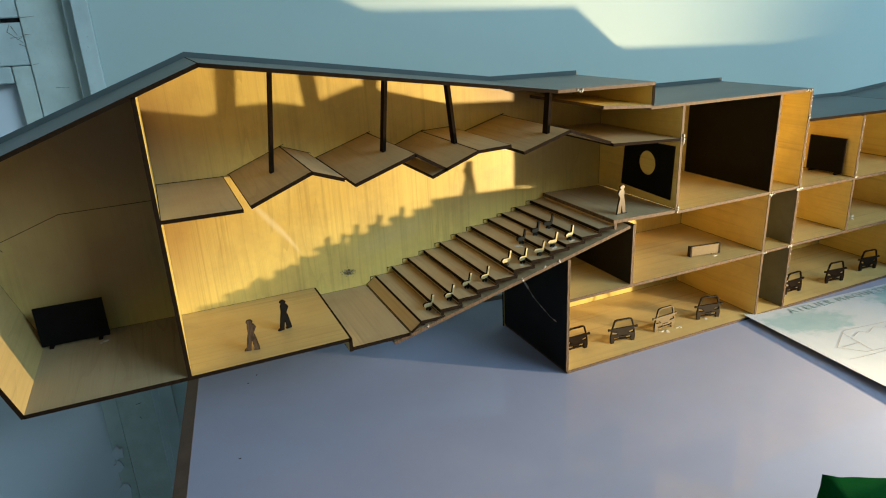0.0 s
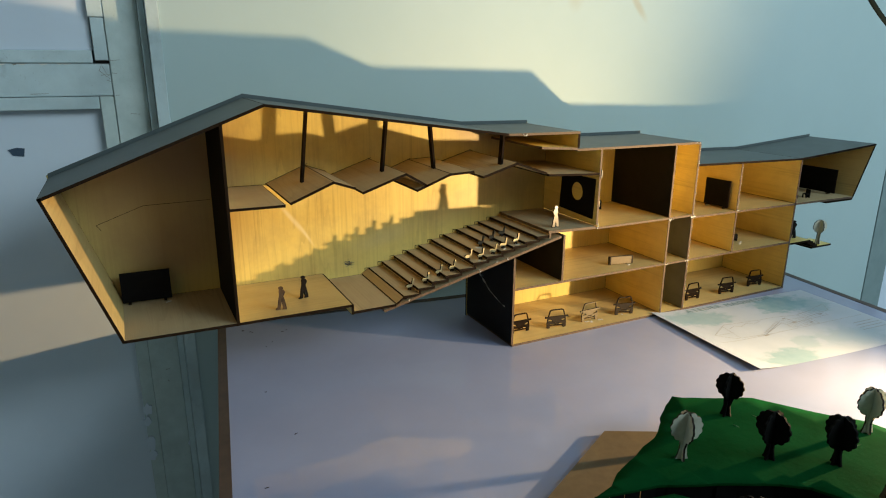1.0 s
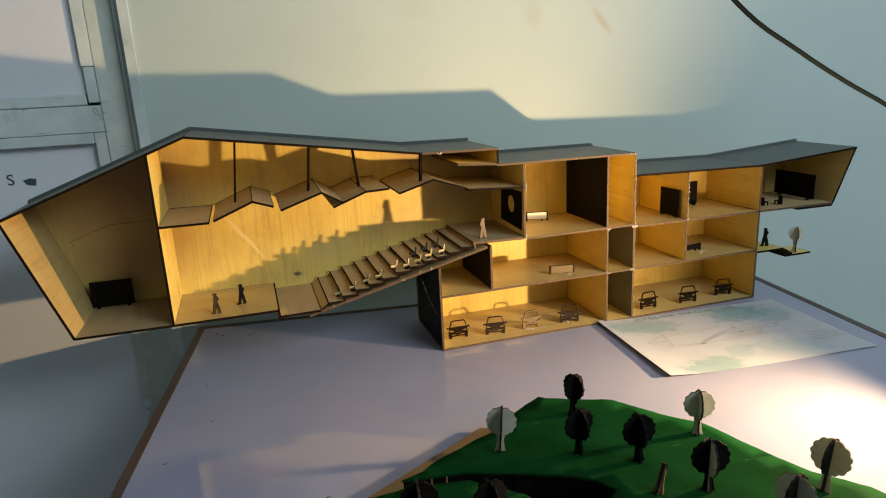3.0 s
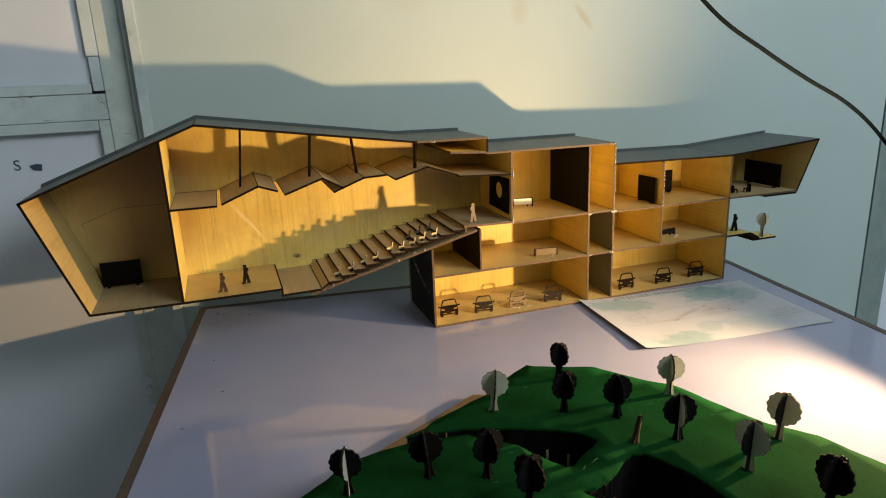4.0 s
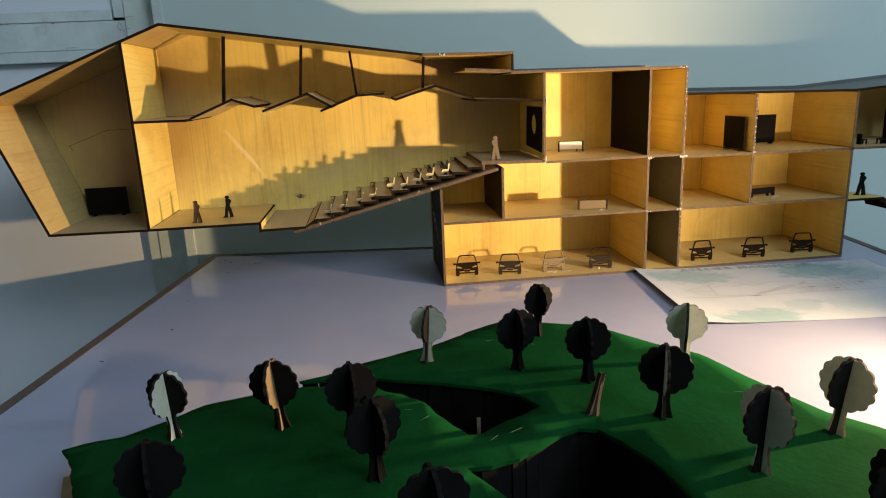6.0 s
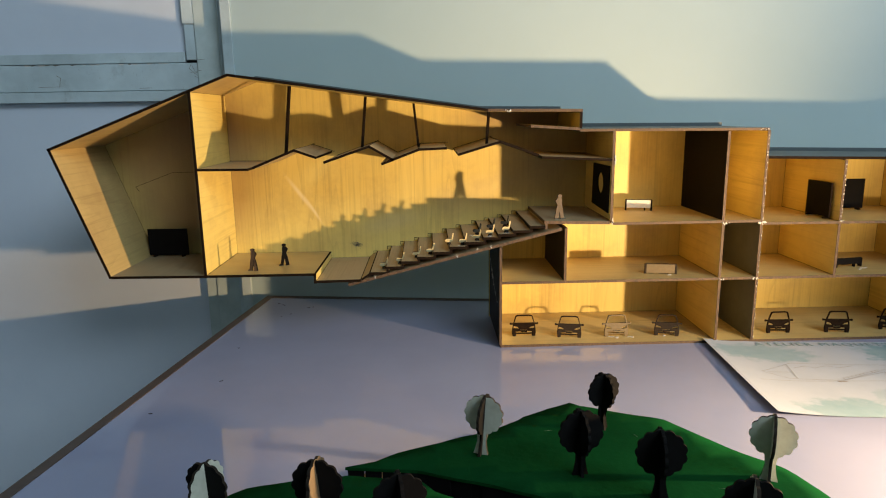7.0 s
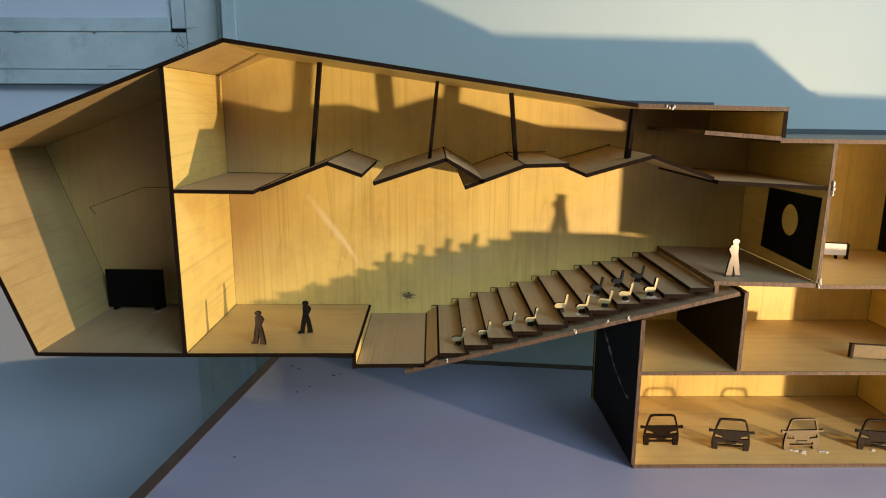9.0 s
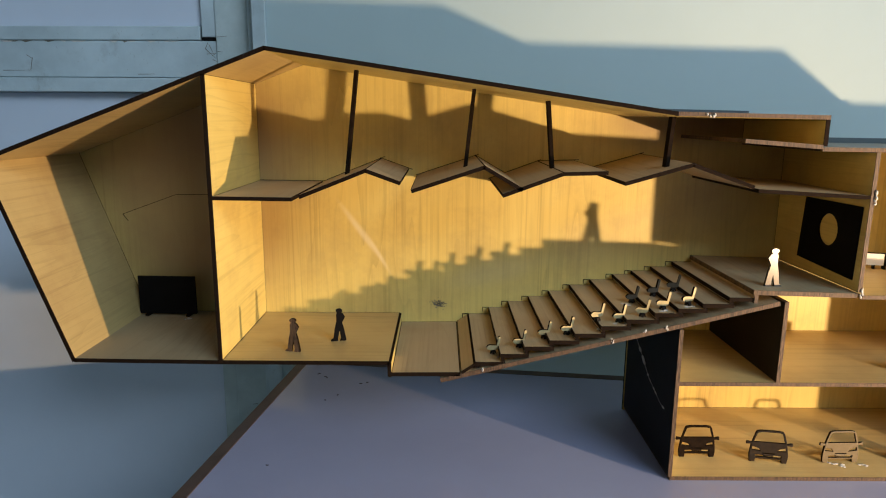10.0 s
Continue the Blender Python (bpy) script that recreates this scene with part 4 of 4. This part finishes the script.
board("floor_underlay", (0.618, 0.8932), (0.689, 0.8928), 0.0, 0.09, model, [CHAR, CHAR], 0.003)

# ---- hardened glue on the edges ----


def glue(x, z0, z1, count, seed, y=-0.0006, size=0.0011, axis="z"):
    rng = random.Random(seed)
    bm = bmesh.new()
    for i in range(count):
        f = (i + rng.random()) / count
        s = size * rng.uniform(0.45, 1.15)
        px, pz = (x + rng.uniform(-0.0009, 0.0009), z0 + (z1 - z0) * f) if axis == "z" else (z0 + (z1 - z0) * f, x + rng.uniform(-0.0009, 0.0009))
        bmesh.ops.create_icosphere(bm, subdivisions=1, radius=s, matrix=Matrix.Translation((px, y + rng.uniform(-0.0004, 0.0004), pz)) @ Matrix.Diagonal((0.8, 0.7, 1.3, 1)))
    for f in bm.faces:
        f.smooth = True
    return part("glue_line", bm, GLUE, model, "shiny hardened glue beads")


glue(0.3095, 0.756, 1.004, 42, 1, size=0.0009)
glue(0.4035, 0.900, 0.968, 14, 2, size=0.0009)
glue(0.1310, 0.9005, 0.908, 7, 3, size=0.0014)
glue(0.1315, 0.970, 0.979, 9, 4, size=0.0014)
glue(0.8985, 0.262, 0.270, 6, 5, axis="x", size=0.0013)
glue(0.8985, 0.304, 0.315, 8, 6, axis="x", size=0.0015)
glue(0.8310, 0.262, 0.269, 4, 7, axis="x", size=0.0011)
glue(0.8310, 0.304, 0.312, 6, 8, axis="x", size=0.0012)
glue(1.0075, 0.298, 0.310, 5, 9, axis="x", size=0.0011)
glue(0.8985, 0.402, 0.407, 4, 10, axis="x", size=0.0012)
glue(1.0325, 0.004, 0.012, 4, 11, axis="x", size=0.0011)
for k, (x, z) in enumerate(((-0.150, 0.8405), (-0.052, 0.864), (-0.028, 0.872), (-0.012, 0.8745))):
    glue(x, z, z + 0.003, 6, 20 + k, size=0.0008)
for k in range(1, 11, 2):
    glue(STEP_Z[k - 1] + 0.0004, STEP_X[k] - 0.0012, STEP_X[k] + 0.0008, 5, 40 + k, y=0.004 + 0.007 * (k % 4), axis="x", size=0.0007)
# floor spills of glue under the third car and the benches
rng = random.Random(8)
for x, y, z in ((0.140, 0.022, F1), (0.150, 0.018, F1), (0.166, 0.019, F1), (0.205, 0.022, F1), (0.462, 0.034, F2), (0.452, 0.026, F2), (0.392, 0.050, 0.899), (0.21, 0.018, F2), (-0.41, 0.100, 0.849), (-0.045, 0.006, STEP_Z[5]), (-0.012, 0.008, STEP_Z[7]), (0.008, 0.007, STEP_Z[8]), (-0.030, 0.042, STEP_Z[6]), (0.012, 0.047, STEP_Z[8])):
    bm = bmesh.new()
    for i in range(4):
        bmesh.ops.create_icosphere(bm, subdivisions=1, radius=0.0016, matrix=Matrix.Translation((x + rng.uniform(-0.004, 0.004), y + rng.uniform(-0.002, 0.002), z)) @ Matrix.Diagonal((rng.uniform(0.7, 1.6), 1, 0.45, 1)))
    part("glue_spill", bm, GLUE, model, "shiny hardened glue spill")
# a strand of glue down the black wall
crv = bpy.data.curves.new("glue_strand", "CURVE")
crv.dimensions = "3D"
crv.bevel_depth = 0.0007
sp = crv.splines.new("POLY")
strand = [(-0.0022, y, z) for y, z in ((0.108, 0.838), (0.092, 0.830), (0.078, 0.823), (0.066, 0.816), (0.059, 0.812), (0.042, 0.807), (0.028, 0.803), (0.015, 0.802))]
beads = []
for a, b in zip(strand, strand[1:]):
    beads += [Vector(a).lerp(Vector(b), k / 6) for k in range(6)]
sp.points.add(len(beads) - 1)
rng = random.Random(77)
for p, c in zip(sp.points, beads):
    p.co = (*c, 1)
    p.radius = rng.choice((0.25, 0.4, 1.5)) * (1.0 if c.y > 0.05 else 0.6)
strand_ob = new("glue_strand", crv)
strand_ob.data.materials.append(GLUE)
strand_ob.parent = black_wall
strand_ob["label"] = "shiny strand of hardened glue"

# scorch mark and scratch on the back panel, engraved line in the nose room
bm = bmesh.new()
rng = random.Random(9)
for i in range(170):
    x, z = -0.184 + rng.gauss(0, 0.0030), 0.857 + rng.gauss(0, 0.0020)
    s = rng.uniform(0.00015, 0.0006)
    a = [rng.uniform(0.4, 1.3) * s for k in range(4)]
    prism(bm, [(x - a[0], z - a[1] * 0.5), (x + a[1] * 0.7, z - a[2]), (x + a[2], z + a[3] * 0.5), (x - a[3] * 0.4, z + a[0])], "y", D - 0.0003, D)
part("scorch_mark", bm, CHARGREY, back_panel, "grey scorch mark")
bm = bmesh.new()
for p, q in (((-0.4705, 0.9345), (-0.475, 0.941)), ((-0.475, 0.941), (-0.425, 0.9592)), ((-0.425, 0.9592), (-0.352, 0.9600))):
    p, q = Vector(p), Vector(q)
    n = Vector((-(q - p).y, (q - p).x)).normalized() * 0.00022
    prism(bm, [tuple(p - n), tuple(q - n), tuple(q + n), tuple(p + n)], "y", D - 0.0003, D)
part("engraved_line", bm, CHAR, back_panel, "thin engraved line")
# ---- printed sheet ----
PW, PH = 0.310, 0.203
PM = Matrix.Translation((0.2345, -0.1985, T)) @ Matrix.Rotation(radians(-4.4), 4, "Z")


def lift(u, v):
    e = max(0.0, 1 - u / 0.075)
    return 0.0006 + 0.0055 * e * e * (0.75 + 0.25 * (1 - v / PH)) + 0.0012 * max(0.0, 1 - v / 0.05) * (0.5 + 0.5 * math.sin(u * 28))


paper = thing("printed_sheet", "curled white printed sheet with teal washes and a drawing", "sheet of paper")
paper.matrix_world = PM
bm = bmesh.new()
nu, nv = 48, 24
for drop, flip in ((0.0, 1), (0.0003, -1)):
    grid = [[bm.verts.new((PW * i / nu, PH * j / nv, lift(PW * i / nu, PH * j / nv) - drop)) for j in range(nv + 1)] for i in range(nu + 1)]
    for i in range(nu):
        for j in range(nv):
            bm.faces.new((grid[i][j], grid[i + 1][j], grid[i + 1][j + 1], grid[i][j + 1])[::flip]).smooth = True
sheet = part("sheet", bm, PAPER, paper)


def ink(name, lines, width, mat, label=""):
    bm = bmesh.new()
    for line in lines:
        for p, q in zip(line, line[1:]):
            p, q = Vector(p), Vector(q)
            k = max(1, int((q - p).length / 0.012))
            n = Vector((-(q - p).y, (q - p).x)).normalized() * width / 2
            for s in range(k):
                a, b = p.lerp(q, s / k), p.lerp(q, (s + 1) / k)
                vs = [bm.verts.new((c.x, c.y, lift(c.x, c.y) + 0.0004)) for c in (a - n, b - n, b + n, a + n)]
                bm.faces.new(vs)
    return part(name, bm, mat, sheet, label)


section = [[(0.030, 0.105), (0.072, 0.132), (0.135, 0.128), (0.165, 0.128), (0.205, 0.122), (0.245, 0.130), (0.285, 0.142), (0.270, 0.120), (0.212, 0.110), (0.212, 0.088), (0.160, 0.090), (0.160, 0.108), (0.105, 0.085), (0.052, 0.088), (0.030, 0.105)],
           [(0.060, 0.088), (0.066, 0.128)], [(0.105, 0.085), (0.160, 0.112)], [(0.160, 0.100), (0.250, 0.106)], [(0.180, 0.090), (0.180, 0.126)], [(0.205, 0.090), (0.207, 0.122)], [(0.232, 0.100), (0.232, 0.128)],
           [(0.070, 0.118), (0.085, 0.124), (0.092, 0.118), (0.108, 0.125), (0.118, 0.119), (0.136, 0.125)], [(0.018, 0.081), (0.300, 0.088)], [(0.036, 0.104), (0.064, 0.106)], [(0.160, 0.114), (0.210, 0.112)]]
section += [[(0.108 + 0.0055 * k, 0.0875 + 0.0027 * k), (0.108 + 0.0055 * k, 0.0915 + 0.0027 * k), (0.1135 + 0.0055 * k, 0.0915 + 0.0027 * k)] for k in range(9)]
section += [[(u, 0.090), (u, 0.108)] for u in (0.168, 0.174, 0.187, 0.194, 0.200)] + [[(u, 0.104), (u + 0.001, 0.128)] for u in (0.216, 0.224, 0.241, 0.252)]
ink("section_drawing", section, 0.00055, INK, "thin grey section drawing")
for u, v, w in ((0.098, 0.082, 0.009), (0.175, 0.103, 0.008), (0.172, 0.118, 0.006), (0.240, 0.112, 0.007), (0.200, 0.094, 0.006)):
    ink("drawn_mark", [[(u, v), (u + w, v)]], 0.003, INK, "small filled grey mark")
for k in range(4):
    ink("text_bar", [[(0.248 + 0.003 * k, 0.046 + 0.0075 * k), (0.302 - 0.004 * (k % 2), 0.047 + 0.0075 * k)]], 0.0011, INK, "unreadable line of small print")
fc = bpy.data.curves.new("sheet_title", "FONT")
fc.body = "ATELIER MAQUETTE"
fc.size = 0.0155
fc.space_character = 1.25
fc.extrude = 0.0001
title = new("sheet_title", fc)
title.data.materials.append(PALEINK)
title.parent = sheet
title.location = (0.058, 0.1875, 0.0012)
title["label"] = "grey-teal printed title"

# ---- marks and crumbs on the table ----
rng = random.Random(21)
for x, y, n, spread in ((-0.308, 0.208, 4, 0.014), (-0.264, 0.188, 2, 0.005), (-0.323, 0.022, 1, 0.006), (-0.310, -0.084, 1, 0.004), (-0.285, 0.155, 2, 0.02), (-0.361, -0.156, 1, 0.006), (0.20, -0.40, 1, 0.002)):
    for k in range(n):
        px, py, a, l = x + rng.uniform(-spread, spread), y + rng.uniform(-spread, spread) * 0.6, rng.uniform(0, 3.1), rng.uniform(0.0006, 0.0022)
        d, w = Vector((math.cos(a), math.sin(a))) * l, Vector((-math.sin(a), math.cos(a))) * 0.0004
        c = Vector((px, py))
        bm = bmesh.new()
        prism(bm, [tuple(c - d - w), tuple(c + d - w * 0.3), tuple(c + d * 0.8 + w), tuple(c - d * 0.6 + w)], "z", T, T + 0.0005)
        tagged(part("crumb", bm, DARKCUT), "tiny dark crumb of charred board on the table", "crumb", "crumbs on the table")
bm = bmesh.new()
prism(bm, [(0.196, -0.382), (0.206, -0.386), (0.203, -0.398)], "z", T, T + 0.0008)
tagged(part("paper_scrap", bm, WHITE), "small white paper scrap lying on the table", "scrap")

# ---- door details ----
bm = bmesh.new()
block(bm, -0.4583, -0.4427, WALL + 0.0215, WALL + 0.046, 1.1150, 1.1184)
tagged(part("latch_slot", bm, BLACK), "black iron latch slot in the door rail", "latch")
# scuffs where the latch has scraped the paint
for x, z, u, w in ((-0.449, 1.104, 0.012, -0.011), (-0.449, 1.1035, 0.004, 0.008), (-0.447, 1.098, 0.010, 0.001), (-0.4445, 1.109, 0.004, -0.009), (-0.4415, 1.096, 0.005, 0.003), (-0.441, 1.092, 0.006, -0.003),
                   (-0.690, 1.0790, 0.034, 0.0004), (-0.6535, 1.0935, -0.0035, -0.014), (-0.660, 1.0965, 0.006, -0.004), (-0.53, 1.0752, 0.02, 0.0004)):
    p, q = Vector((x - 0.0063, z + 0.002)), Vector((x - 0.0063 + u, z + 0.002 + w))
    n = Vector((-(q - p).y, (q - p).x)).normalized() * 0.0003
    bm = bmesh.new()
    prism(bm, [tuple(p - n), tuple(q - n * 0.4), tuple(q + n * 0.4), tuple(p + n)], "y", WALL + 0.0216, WALL + 0.0221)
    tagged(part("scuff_mark", bm, CHARGREY), "dark scuff mark on the door rail below the latch", "scuff", "scuffs on the door")
for x, z, u, w in ((-0.434, 1.1165, 0.012, 0.001), (-0.434, 1.101, 0.006, -0.001), (-0.433, 1.072, 0.005, 0.0005), (-0.418, 1.048, 0.012, -0.001), (-0.415, 0.668, 0.006, 0.001), (-0.414, 0.650, 0.002, -0.003)):
    p, q = Vector((x - 0.0063, z + 0.002)), Vector((x - 0.0063 + u, z + 0.002 + w))
    n = Vector((-(q - p).y, (q - p).x)).normalized() * 0.0003
    bm = bmesh.new()
    prism(bm, [tuple(p - n), tuple(q - n * 0.4), tuple(q + n * 0.4), tuple(p + n)], "y", WALL + 0.0196, WALL + 0.0201)
    tagged(part("scuff_mark", bm, CHARGREY), "dark scuff mark on the grey door post", "scuff", "scuffs on the door")
# chipped paint along the upper crack of the rail
rng = random.Random(41)
for k in range(16):
    x, w = rng.uniform(-0.72, -0.46), rng.uniform(0.002, 0.008)
    bm = bmesh.new()
    prism(bm, [(x - w, 1.1144), (x - w * 0.3, 1.1144 - rng.uniform(0.0006, 0.0022)), (x + w * 0.5, 1.1144 - rng.uniform(0.0004, 0.0016)), (x + w, 1.1144)], "y", WALL + 0.0214, WALL + 0.0222)
    tagged(part("paint_chip", bm, WHITE if rng.random() < 0.6 else CHARGREY), "small chip in the old paint on the door rail", "chip", "paint chips")
sc = bpy.data.curves.new("door_letter", "FONT")
sc.body = "S"
sc.size = 0.024
sc.extrude = 0.0002
letter = new("door_letter", sc)
letter.data.materials.append(TITLEINK)
letter.matrix_world = pose(-0.596, WALL + 0.0335, 1.001, 90, 0, 0)
tagged(letter, "dark blue letter on the white door panel", "lettering")
bm = bmesh.new()
prism(bm, [(-0.574, 1.007), (-0.569, 0.9995), (-0.557, 0.9975), (-0.555, 1.008), (-0.564, 1.0095)], "y", WALL + 0.0332, WALL + 0.0342)
tagged(part("door_mark", bm, TITLEINK), "dark blue painted mark on the white door panel", "mark")
# flaked paint on the post and the torn panel edge
rng = random.Random(31)
for x, z, s in ((-0.4525, 0.609, 0.012), (-0.4555, 0.590, 0.009), (-0.4545, 0.550, 0.013), (-0.4555, 0.530, 0.010), (-0.400, 0.537, 0.006)):
    pts = [(x + s * rng.uniform(0.5, 1.1) * math.cos(a) * 0.7, z + s * rng.uniform(0.5, 1.1) * math.sin(a)) for a in [2 * math.pi * i / 11 for i in range(11)]]
    bm = bmesh.new()
    prism(bm, pts, "y", WALL + 0.0190, WALL + 0.0222)
    tagged(part("paint_flake", bm, PANELPAINT), "flake of white paint on the grey door post", "flake", "paint flakes")

# ---- cable over the table ----
crv = bpy.data.curves.new("hanging_cable", "CURVE")
crv.dimensions = "3D"
crv.bevel_depth = 0.0025
crv.bevel_resolution = 3
sp = crv.splines.new("BEZIER")
pts = [(x, -0.22, z) for x, z in ((0.10, 1.62), (0.175, 1.33), (0.232, 1.238), (0.287, 1.185), (0.374, 1.135), (0.435, 1.104), (0.53, 1.058), (0.60, 1.006), (0.67, 0.94), (0.73, 0.85), (0.77, 0.6), (0.79, 0.25), (0.80, 0.006))]
sp.bezier_points.add(len(pts) - 1)
for p, c in zip(sp.bezier_points, pts):
    p.co = c
    p.handle_left_type = p.handle_right_type = "AUTO"
cable = new("hanging_cable", crv)
cable.data.materials.append(CABLE)
tagged(cable, "thick dark grey cable hanging down beside the table", "cable")

# the back wall and its doors stand at a slight angle to the model
WALL_TURN = Matrix.Translation((0.25, WALL, 0)) @ Matrix.Rotation(radians(-2.3), 4, "Z") @ Matrix.Translation((-0.25, -WALL, 0))
ON_WALL = ("wall_north", "wall_north_west", "wall_north_east", "wall_north_head", "wall_north_head_east", "door_1", "door_2", "latch_slot", "scuff_mark", "door_letter", "door_mark", "paint_flake", "paint_chip")
for ob in bpy.data.objects:
    if ob.parent is None and ob.name.split(".")[0] in ON_WALL:
        ob.matrix_basis = WALL_TURN @ ob.matrix_basis
